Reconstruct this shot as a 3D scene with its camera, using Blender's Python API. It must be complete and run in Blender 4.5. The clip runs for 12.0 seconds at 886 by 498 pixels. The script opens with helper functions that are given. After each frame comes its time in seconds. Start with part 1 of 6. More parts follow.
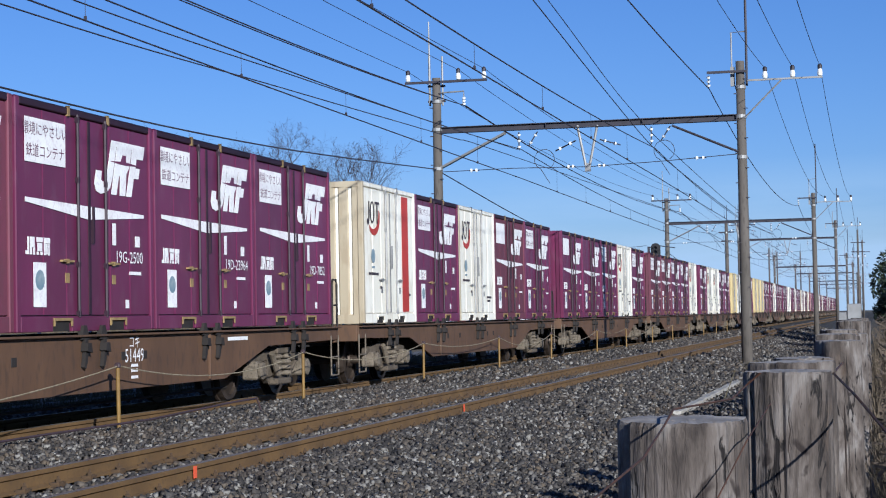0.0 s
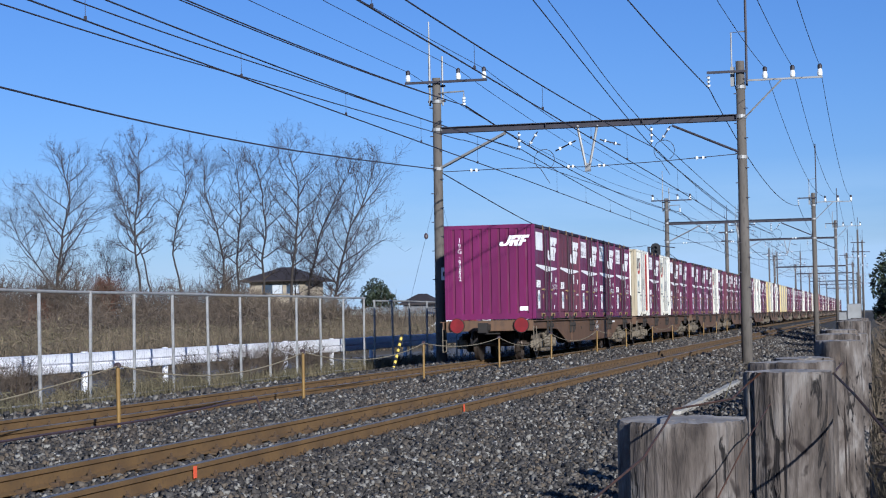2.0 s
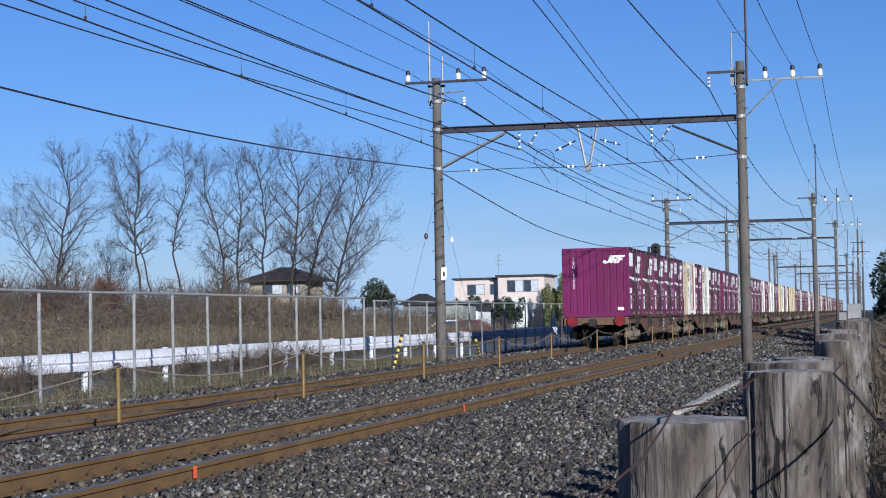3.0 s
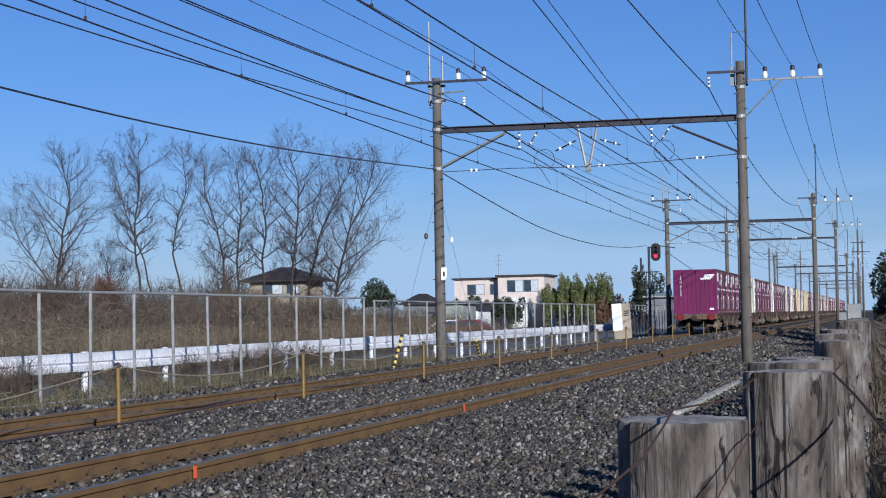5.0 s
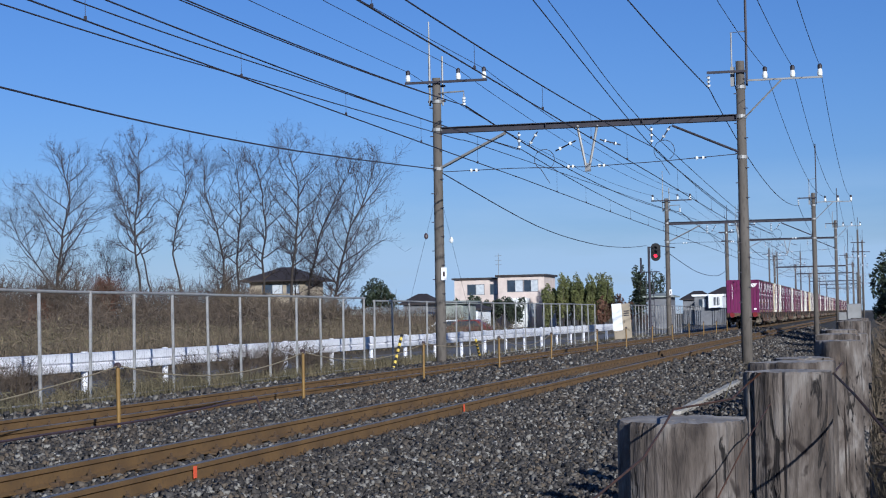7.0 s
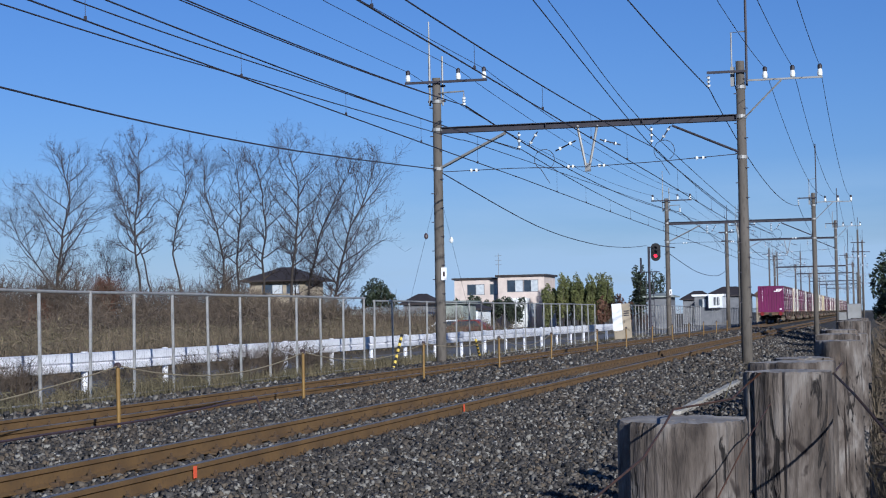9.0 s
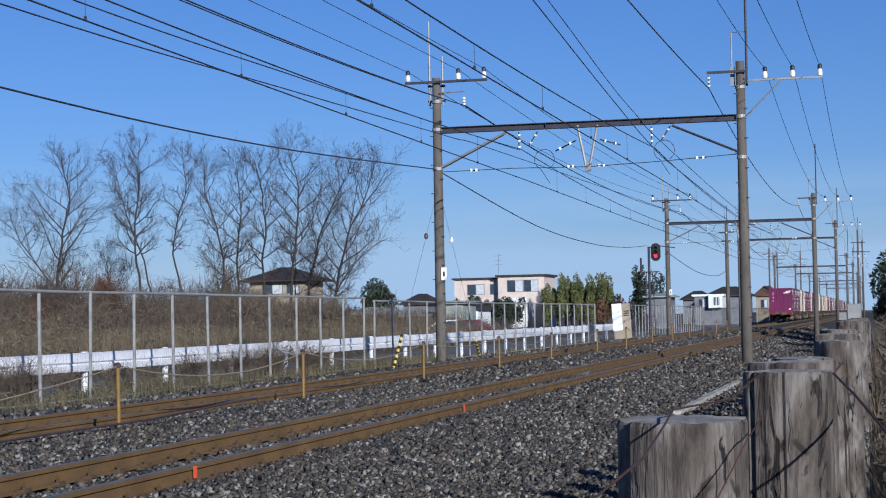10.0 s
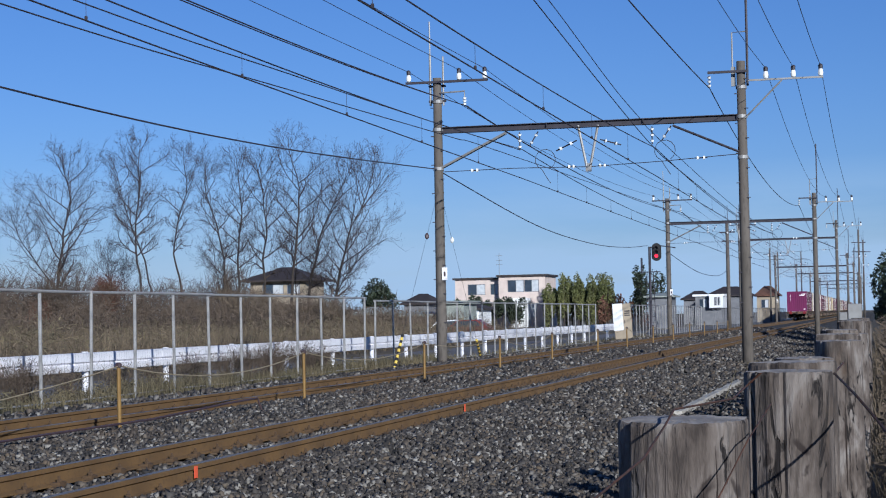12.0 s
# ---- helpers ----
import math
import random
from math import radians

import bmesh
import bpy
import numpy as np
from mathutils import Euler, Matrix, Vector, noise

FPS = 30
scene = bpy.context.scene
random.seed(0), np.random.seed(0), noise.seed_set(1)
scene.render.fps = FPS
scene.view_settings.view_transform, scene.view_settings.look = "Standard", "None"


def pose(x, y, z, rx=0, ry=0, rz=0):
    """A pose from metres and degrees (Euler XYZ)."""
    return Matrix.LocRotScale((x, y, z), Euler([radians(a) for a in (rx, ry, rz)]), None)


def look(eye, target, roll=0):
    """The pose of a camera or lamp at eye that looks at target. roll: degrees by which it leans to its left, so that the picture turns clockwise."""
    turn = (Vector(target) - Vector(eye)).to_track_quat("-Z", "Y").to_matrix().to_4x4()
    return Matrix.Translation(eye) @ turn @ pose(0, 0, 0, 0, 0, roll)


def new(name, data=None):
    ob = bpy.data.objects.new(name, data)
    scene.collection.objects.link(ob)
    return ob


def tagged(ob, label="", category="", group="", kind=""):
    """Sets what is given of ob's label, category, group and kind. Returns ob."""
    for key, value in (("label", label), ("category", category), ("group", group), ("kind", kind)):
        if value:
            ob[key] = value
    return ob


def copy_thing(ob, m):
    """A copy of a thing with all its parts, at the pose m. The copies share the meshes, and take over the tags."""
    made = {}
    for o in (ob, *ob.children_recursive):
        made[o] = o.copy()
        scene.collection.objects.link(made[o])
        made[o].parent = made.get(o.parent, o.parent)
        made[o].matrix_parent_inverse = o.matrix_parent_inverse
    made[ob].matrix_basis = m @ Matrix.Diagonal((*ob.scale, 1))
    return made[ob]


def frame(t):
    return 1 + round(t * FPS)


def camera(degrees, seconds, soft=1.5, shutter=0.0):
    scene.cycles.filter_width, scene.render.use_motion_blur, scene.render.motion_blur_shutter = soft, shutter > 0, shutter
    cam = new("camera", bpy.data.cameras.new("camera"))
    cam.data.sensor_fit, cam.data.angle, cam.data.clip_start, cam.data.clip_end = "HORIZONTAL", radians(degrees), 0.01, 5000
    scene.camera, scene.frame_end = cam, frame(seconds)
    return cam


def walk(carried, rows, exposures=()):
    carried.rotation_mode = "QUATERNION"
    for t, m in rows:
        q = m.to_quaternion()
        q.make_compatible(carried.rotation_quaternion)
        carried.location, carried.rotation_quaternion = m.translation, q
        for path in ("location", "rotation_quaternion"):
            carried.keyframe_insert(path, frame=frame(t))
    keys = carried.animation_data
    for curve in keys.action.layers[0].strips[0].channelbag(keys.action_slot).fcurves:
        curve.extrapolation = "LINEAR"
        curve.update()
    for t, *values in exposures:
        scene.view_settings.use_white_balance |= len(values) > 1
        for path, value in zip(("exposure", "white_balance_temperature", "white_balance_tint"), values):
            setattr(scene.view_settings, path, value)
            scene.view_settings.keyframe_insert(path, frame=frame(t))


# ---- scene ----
# Units: metres. y runs along the line, away from the viewer; x to the right; z = 0 is the top of the rails.
cam = camera(27.776, 12.0, soft=1.1)
EYE = (0.0, 0.0, 1.1626)


def aim(turn=0.0):
    a = 0.2373 + radians(turn)
    c, s = math.cos(0.0382), math.sin(0.0382)
    return look(EYE, (EYE[0] - 50 * math.sin(a) * c, EYE[1] + 50 * math.cos(a) * c, EYE[2] + 50 * s), -1.089)


walk(cam, [(0.0, aim()), (11.0, aim()), (11.3, aim(0.012)), (11.6, aim(0.023)), (12.0, aim(0.023))], [(0.0, 0.45, 4650, 25), (1.5, 0.53, 4650, 25), (3.0, 0.43, 4650, 25), (5.5, 0.3, 4650, 25), (12.0, 0.27, 4650, 25)])

# ---- light: a clear winter day with a low sun ----
SUN_AZ, SUN_EL = radians(34), radians(17)      # azimuth from -y towards +x
world = bpy.data.worlds.new("sky")
scene.world = world
world.use_nodes = True
wn, wl = world.node_tree.nodes, world.node_tree.links
wn.clear()
sky = wn.new("ShaderNodeTexSky")
sky.sky_type = "NISHITA"
sky.sun_disc = False
sky.sun_elevation = SUN_EL
sky.sun_rotation = math.pi - SUN_AZ
sky.air_density, sky.dust_density, sky.ozone_density = 1.0, 0.0, 4.0
tc = wn.new("ShaderNodeTexCoord")
mp = wn.new("ShaderNodeMapping")
mp.inputs["Scale"].default_value = (1.6, 1.6, 9.0)
cn = wn.new("ShaderNodeTexNoise")
cn.inputs["Scale"].default_value, cn.inputs["Detail"].default_value, cn.inputs["Roughness"].default_value = 4.0, 6.0, 0.55
cr = wn.new("ShaderNodeValToRGB")
cr.color_ramp.elements[0].position, cr.color_ramp.elements[1].position = 0.33, 0.6
sep = wn.new("ShaderNodeSeparateXYZ")
low = wn.new("ShaderNodeMapRange")               # thin cloud low over the horizon
low.inputs["From Min"].default_value, low.inputs["From Max"].default_value = 0.025, 0.085
low.inputs["To Min"].default_value, low.inputs["To Max"].default_value = 0.92, 0.0
mul = wn.new("ShaderNodeMath")
mul.operation = "MULTIPLY"
mix = wn.new("ShaderNodeMix")
mix.data_type = "RGBA"
mix.inputs["B"].default_value = (7.4, 9.0, 8.2, 1)
bg = wn.new("ShaderNodeBackground")
bg.inputs["Strength"].default_value = 0.05
out = wn.new("ShaderNodeOutputWorld")
wl.new(tc.outputs["Generated"], mp.inputs["Vector"])
wl.new(mp.outputs["Vector"], cn.inputs["Vector"])
wl.new(cn.outputs["Fac"], cr.inputs["Fac"])
wl.new(tc.outputs["Generated"], sep.inputs["Vector"])
wl.new(sep.outputs["Z"], low.inputs["Value"])
wl.new(cr.outputs["Color"], mul.inputs[0])
wl.new(low.outputs["Result"], mul.inputs[1])
wl.new(mul.outputs["Value"], mix.inputs["Factor"])
wl.new(sky.outputs["Color"], mix.inputs["A"])
wl.new(mix.outputs["Result"], bg.inputs["Color"])
wl.new(bg.outputs["Background"], out.inputs["Surface"])

sun = new("sun", bpy.data.lights.new("sun", "SUN"))
sun.data.energy, sun.data.angle, sun.data.color = 5.0, radians(0.53), (1.0, 0.88, 0.54)
S = Vector((math.sin(SUN_AZ) * math.cos(SUN_EL), -math.cos(SUN_AZ) * math.cos(SUN_EL), math.sin(SUN_EL)))
sun.matrix_world = look(S * 50, (0, 0, 0))

# ---- materials ----
R = random.Random(7)


def lin(r, g, b):
    return tuple(((c / 255) / 12.92 if c <= 10 else ((c / 255 + 0.055) / 1.055) ** 2.4) for c in (r, g, b)) + (1.0,)


def mat(name, rgb, rgb2=None, rough=0.6, metal=0.0, scale=3.0, fine=40.0, bump=0.2, dist=0.004, stain=None, amount=0.5,
        stretch=(1, 1, 1), island=0.0, per_object=0.0, coord="Object", blotch=False):
    """Two colours mixed by coarse noise, stains by a second noise, fine relief."""
    m = bpy.data.materials.new(name)
    m.use_nodes = True
    n, k = m.node_tree.nodes, m.node_tree.links
    b = n["Principled BSDF"]
    rgb2 = rgb2 or tuple(c * 0.8 for c in rgb)
    co = n.new("ShaderNodeTexCoord")
    ma = n.new("ShaderNodeMapping")
    ma.inputs["Scale"].default_value = stretch
    k.new(co.outputs[coord], ma.inputs["Vector"])
    n1 = n.new("ShaderNodeTexNoise")
    n1.inputs["Scale"].default_value, n1.inputs["Detail"].default_value = scale, 5
    k.new(co.outputs[coord] if blotch else ma.outputs["Vector"], n1.inputs["Vector"])
    n2 = n.new("ShaderNodeTexNoise")
    n2.inputs["Scale"].default_value, n2.inputs["Detail"].default_value = fine, 4
    k.new(ma.outputs["Vector"], n2.inputs["Vector"])
    r1 = n.new("ShaderNodeMapRange")
    r1.inputs["From Min"].default_value, r1.inputs["From Max"].default_value = 0.32, 0.68
    k.new(n1.outputs["Fac"], r1.inputs["Value"])
    x1 = n.new("ShaderNodeMix")
    x1.data_type = "RGBA"
    x1.inputs["A"].default_value, x1.inputs["B"].default_value = lin(*rgb), lin(*rgb2)
    k.new(r1.outputs["Result"], x1.inputs["Factor"])
    col = x1.outputs["Result"]
    if stain:
        r2 = n.new("ShaderNodeMapRange")
        r2.inputs["From Min"].default_value, r2.inputs["From Max"].default_value = 0.52, 0.66
        r2.inputs["To Max"].default_value = amount
        k.new(n2.outputs["Fac"], r2.inputs["Value"])
        x2 = n.new("ShaderNodeMix")
        x2.data_type = "RGBA"
        x2.inputs["B"].default_value = lin(*stain)
        k.new(r2.outputs["Result"], x2.inputs["Factor"])
        k.new(col, x2.inputs["A"])
        col = x2.outputs["Result"]
    for amt, node, sock in ((island, "ShaderNodeNewGeometry", "Random Per Island"), (per_object, "ShaderNodeObjectInfo", "Random")):
        if amt:
            src = n.new(node)
            rr = n.new("ShaderNodeMapRange")
            rr.inputs["To Min"].default_value, rr.inputs["To Max"].default_value = 1 - amt, 1 + amt
            k.new(src.outputs[sock], rr.inputs["Value"])
            vm = n.new("ShaderNodeVectorMath")
            vm.operation = "SCALE"
            k.new(col, vm.inputs[0])
            k.new(rr.outputs["Result"], vm.inputs["Scale"])
            col = vm.outputs["Vector"]
    k.new(col, b.inputs["Base Color"])
    b.inputs["Roughness"].default_value, b.inputs["Metallic"].default_value = rough, metal
    if bump:
        bp = n.new("ShaderNodeBump")
        bp.inputs["Strength"].default_value, bp.inputs["Distance"].default_value = bump, dist
        k.new(n2.outputs["Fac"], bp.inputs["Height"])
        k.new(bp.outputs["Normal"], b.inputs["Normal"])
    return m


M_PURPLE = mat("purple_paint", (106, 38, 74), (86, 33, 60), 0.42, 0, 1.3, 5, 0.1, 0.01, (104, 58, 80), 0.55, (1, 1, 0.4), per_object=0.12)
M_PURPLE_OLD = mat("faded_purple_paint", (108, 54, 70), (92, 48, 60), 0.62, 0, 1.3, 7, 0.1, 0.01, (88, 54, 60), 0.5, (1, 1, 0.35), per_object=0.14)
# more saturated than M_PURPLE; for the last container's rear end
M_MAGENTA = mat("magenta_end_wall", (102, 21, 74), (90, 20, 66), 0.42, 0, 1.0, 6, 0.08, 0.01, (110, 36, 88), 0.3, (1, 1, 0.3))
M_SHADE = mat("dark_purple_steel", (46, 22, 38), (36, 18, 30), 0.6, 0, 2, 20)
M_BOX_WHITE = mat("off_white_container_paint", (248, 243, 228), (234, 227, 208), 0.5, 0, 1.2, 7, 0.1, 0.01, (190, 172, 144), 0.35, (1, 1, 0.3), per_object=0.03)
M_CREAM = mat("cream_container_paint", (216, 196, 140), (196, 174, 118), 0.55, 0, 1.2, 7, 0.1, 0.01, (140, 116, 80), 0.3, (1, 1, 0.3))
M_ORANGE = mat("red_orange_container_paint", (176, 70, 46), (150, 58, 40), 0.55, 0, 1.2, 7, 0.1, 0.01)
M_MARK = mat("white_marking_paint", (246, 244, 240), (232, 227, 224), 0.5, 0, 3, 25, 0.05, 0.002, (186, 160, 172), 0.3)
M_RED = mat("red_marking_paint", (184, 58, 38), (162, 50, 34), 0.5, 0, 3, 25, 0.05)
M_INK = mat("dark_marking_paint", (70, 54, 56), (56, 44, 46), 0.5, 0, 3, 25, 0)
M_BLUE = mat("blue_sticker", (112, 134, 146), (150, 160, 164), 0.45, 0, 9, 30, 0)
M_YELLOW = mat("yellow_lock_paint", (158, 134, 84), (126, 104, 66), 0.55, 0, 8, 40, 0.1)
M_WAGON = mat("brown_wagon_paint", (102, 75, 51), (84, 61, 42), 0.7, 0, 1.5, 9, 0.2, 0.01, (62, 48, 38), 0.5, (1, 1, 0.4), per_object=0.1)
M_BOGIE = mat("dusty_cast_steel", (126, 114, 97), (94, 84, 70), 0.8, 0.1, 5, 30, 0.3, 0.01, (52, 44, 38), 0.6)
M_FRAME = mat("dusty_bogie_frame_steel", (104, 92, 76), (78, 68, 56), 0.85, 0.1, 5, 30, 0.3, 0.01, (48, 42, 36), 0.6)
M_UNDER = mat("grimy_underframe_steel", (44, 38, 34), (34, 29, 26), 0.8, 0.1, 4, 25, 0.2)
M_WHEEL = mat("worn_wheel_steel", (92, 80, 70), (66, 56, 48), 0.5, 0.6, 6, 40, 0.1)
M_REFLECT = mat("red_reflector", (122, 32, 32), (104, 27, 28), 0.35, 0, 6, 60, 0.05)
M_RAIL = mat("rusty_rail_steel", (108, 82, 43), (88, 66, 35), 0.85, 0.0, 2, 30, 0.2, 0.003, (76, 58, 36), 0.5)
M_RAILTOP = mat("polished_rail_head", (132, 124, 114), (108, 100, 90), 0.5, 0.35, 2, 20, 0.05)
M_SLEEPER = mat("rust_stained_sleeper_concrete", (92, 76, 56), (72, 57, 40), 0.85, 0, 2.5, 30, 0.3, 0.004, (76, 58, 42), 0.5)
M_CLIP = mat("rusty_fastening", (84, 64, 40), (62, 47, 31), 0.85, 0.0, 20, 60, 0.2)
M_BALLAST = mat("ballast_bed", (46, 42, 38), (36, 33, 30), 0.95, 0, 0.9, 22, 0.9, 0.05, (32, 29, 27), 0.7)
M_CONCRETE = mat("weathered_pole_concrete", (100, 93, 86), (80, 74, 67), 0.9, 0, 2, 16, 0.25, 0.004, (66, 60, 55), 0.5, (1, 1, 0.25))
M_TROUGH = mat("pale_trough_concrete", (176, 170, 160), (150, 144, 134), 0.85, 0, 2, 20, 0.25, 0.004, (110, 102, 92), 0.5)
M_STEEL = mat("dark_weathered_steel", (60, 57, 66), (48, 45, 52), 0.6, 0.2, 3, 30, 0.15)
M_GALV = mat("dull_galvanised_steel", (150, 148, 146), (128, 126, 124), 0.55, 0.35, 3, 30, 0.1)
M_WIRE = mat("dark_wire", (58, 54, 62), (46, 43, 50), 0.6, 0.2, 3, 30, 0)
M_PORCELAIN = mat("white_porcelain", (232, 232, 230), (214, 214, 212), 0.2, 0, 9, 40, 0)
M_FENCE = mat("pale_grey_fence_steel", (158, 156, 154), (136, 134, 132), 0.6, 0.1, 3, 30, 0.1, 0.002, (104, 98, 92), 0.4)
M_GUARD = mat("white_guardrail_paint", (238, 235, 238), (224, 222, 226), 0.5, 0, 2, 14, 0.1, 0.002, (190, 186, 186), 0.35)
M_POSTYEL = mat("yellow_post_paint", (134, 104, 43), (108, 84, 38), 0.6, 0, 6, 40, 0.1, 0.002, (110, 82, 40), 0.4)
M_BLACK = mat("black_paint", (34, 32, 32), (26, 24, 24), 0.5, 0, 5, 40, 0.05)
M_ROPE = mat("old_rope", (150, 138, 112), (120, 108, 86), 0.9, 0, 20, 80, 0.3)
M_WOODEND = mat("cut_wood_end", (146, 140, 136), (116, 110, 104), 0.9, 0, 12, 60, 0.4, 0.004, (104, 90, 78), 0.5)
M_CRACK = mat("wood_crack", (44, 34, 28), (34, 26, 22), 0.95, 0, 12, 60, 0.2)
M_BARB = mat("rusty_barbed_wire", (84, 54, 38), (58, 42, 34), 0.8, 0.2, 20, 60, 0.2)
M_SOIL = mat("dry_grassy_soil", (92, 80, 62), (70, 62, 47), 0.95, 0, 0.35, 6, 0.6, 0.05, (72, 66, 46), 0.6)
M_ASPHALT = mat("grey_asphalt", (104, 102, 102), (90, 88, 88), 0.9, 0, 0.5, 40, 0.3, 0.004, (80, 78, 78), 0.4)
M_REED = mat("dry_reed", (106, 93, 74), (80, 70, 55), 0.9, 0, 0.3, 4, 0, 0.01, island=0.4)
M_WEED = mat("dry_weed", (106, 95, 70), (76, 72, 53), 0.9, 0, 0.6, 5, 0, 0.01, island=0.4)
M_BARK = mat("grey_brown_bark", (62, 54, 48), (46, 40, 36), 0.9, 0, 4, 30, 0.4, 0.01)
M_TWIG = mat("brown_twig", (66, 56, 50), (52, 44, 40), 0.9, 0, 4, 30, 0)
M_LEAF = mat("dark_evergreen_leaf", (50, 58, 36), (34, 42, 27), 0.7, 0, 0.6, 4, 0, 0.01, island=0.4)
M_BAMBOO = mat("bamboo_leaf", (104, 104, 54), (72, 78, 40), 0.7, 0, 0.4, 4, 0, 0.01, island=0.45)
M_BRUSH = mat("grey_brown_brush", (94, 81, 67), (72, 62, 52), 0.9, 0, 0.5, 5, 0, 0.01, island=0.3)
# beige, darker than M_BOX_WHITE; for the -y ends of off-white containers
M_ENDWALL = mat("beige_end_wall", (186, 172, 144), (164, 150, 124), 0.6, 0, 1.2, 7, 0.1, 0.01, (140, 122, 94), 0.4, (1, 1, 0.3))
M_STRIPE = mat("bright_yellow_guard_plastic", (220, 192, 78), (198, 170, 64), 0.5, 0, 5, 30, 0.05)
M_RUSSET = mat("russet_dead_leaf", (104, 72, 54), (78, 56, 44), 0.9, 0, 0.6, 4, 0, 0.01, island=0.35)
M_ROOF = mat("dark_roof_tile", (58, 50, 48), (44, 38, 38), 0.75, 0, 2, 14, 0.3, 0.02)
M_PLASTER = mat("pinkish_cream_plaster", (206, 190, 180), (190, 174, 164), 0.85, 0, 1, 14, 0.1)
M_WHITEWALL = mat("white_rendered_wall", (226, 226, 226), (212, 212, 212), 0.8, 0, 1, 14, 0.1)
M_BEIGE = mat("beige_siding", (160, 147, 126), (140, 128, 110), 0.85, 0, 1, 14, 0.1)
M_GREYWALL = mat("grey_siding", (120, 120, 124), (100, 100, 104), 0.85, 0, 1, 14, 0.1)
M_GLASS = mat("dark_window_glass", (60, 70, 84), (48, 56, 68), 0.1, 0, 1, 10, 0)
M_GREENROOF = mat("grey_green_metal_roof", (150, 154, 146), (128, 132, 126), 0.6, 0, 1, 10, 0.1)
M_CAR = mat("white_car_paint", (232, 232, 234), (224, 224, 226), 0.3, 0, 1, 10, 0)
M_CARRED = mat("maroon_car_paint", (120, 44, 44), (104, 40, 40), 0.3, 0, 1, 10, 0)
M_ORANGEMARK = mat("orange_rail_mark", (224, 96, 50), (206, 84, 46), 0.7, 0, 9, 40, 0.1)


def ramp(n, stops):
    r = n.new("ShaderNodeValToRGB")
    e = r.color_ramp.elements
    while len(e) < len(stops):
        e.new(0.5)
    for q, (p, c) in zip(e, stops):
        q.position, q.color = p, lin(*c)
    return r


def blend(n, k, fac, a, b, mode="MIX"):
    x = n.new("ShaderNodeMix")
    x.data_type, x.blend_type = "RGBA", mode
    for sock, val in (("Factor", fac), ("A", a), ("B", b)):
        if isinstance(val, bpy.types.NodeSocket):
            k.new(val, x.inputs[sock])
        else:
            x.inputs[sock].default_value = val
    return x.outputs["Result"]


def span(n, k, src, lo, hi, a=0.0, b=1.0):
    r = n.new("ShaderNodeMapRange")
    for sock, val in zip(("From Min", "From Max", "To Min", "To Max"), (lo, hi, a, b)):
        r.inputs[sock].default_value = val
    k.new(src, r.inputs["Value"])
    return r.outputs["Result"]


def grain(n, k, co, stretch, scale, detail=5, rough=0.55, warp=0.0):
    ma = n.new("ShaderNodeMapping")
    ma.inputs["Scale"].default_value = stretch
    k.new(co, ma.inputs["Vector"])
    t = n.new("ShaderNodeTexNoise")
    t.inputs["Scale"].default_value, t.inputs["Detail"].default_value = scale, detail
    t.inputs["Roughness"].default_value, t.inputs["Distortion"].default_value = rough, warp
    k.new(ma.outputs["Vector"], t.inputs["Vector"])
    return t.outputs["Fac"]


def stone_material():
    """Crushed stone: every piece its own grey, some tan or rust-brown, with fine mottling."""
    mt = bpy.data.materials.new("crushed_stone")
    mt.use_nodes = True
    n, k = mt.node_tree.nodes, mt.node_tree.links
    b = n["Principled BSDF"]
    geo, co = n.new("ShaderNodeNewGeometry"), n.new("ShaderNodeTexCoord")
    rp = ramp(n, [(0.0, (36, 33, 32)), (0.3, (60, 55, 51)), (0.55, (78, 73, 69)), (0.7, (88, 76, 61)), (0.85, (102, 97, 91)), (1.0, (146, 141, 133))])
    k.new(geo.outputs["Random Per Island"], rp.inputs["Fac"])
    mott = span(n, k, grain(n, k, co.outputs["Object"], (1, 1, 1), 45, 4), 0.3, 0.7, 0.75, 1.15)
    sc = n.new("ShaderNodeVectorMath")
    sc.operation = "SCALE"
    k.new(rp.outputs["Color"], sc.inputs[0])
    k.new(mott, sc.inputs["Scale"])
    rusty = span(n, k, grain(n, k, co.outputs["Object"], (1, 0.3, 1), 0.8, 3), 0.52, 0.7, 0.0, 0.4)
    k.new(blend(n, k, rusty, sc.outputs["Vector"], lin(76, 61, 44)), b.inputs["Base Color"])
    b.inputs["Roughness"].default_value = 0.85
    return mt


M_STONE = stone_material()


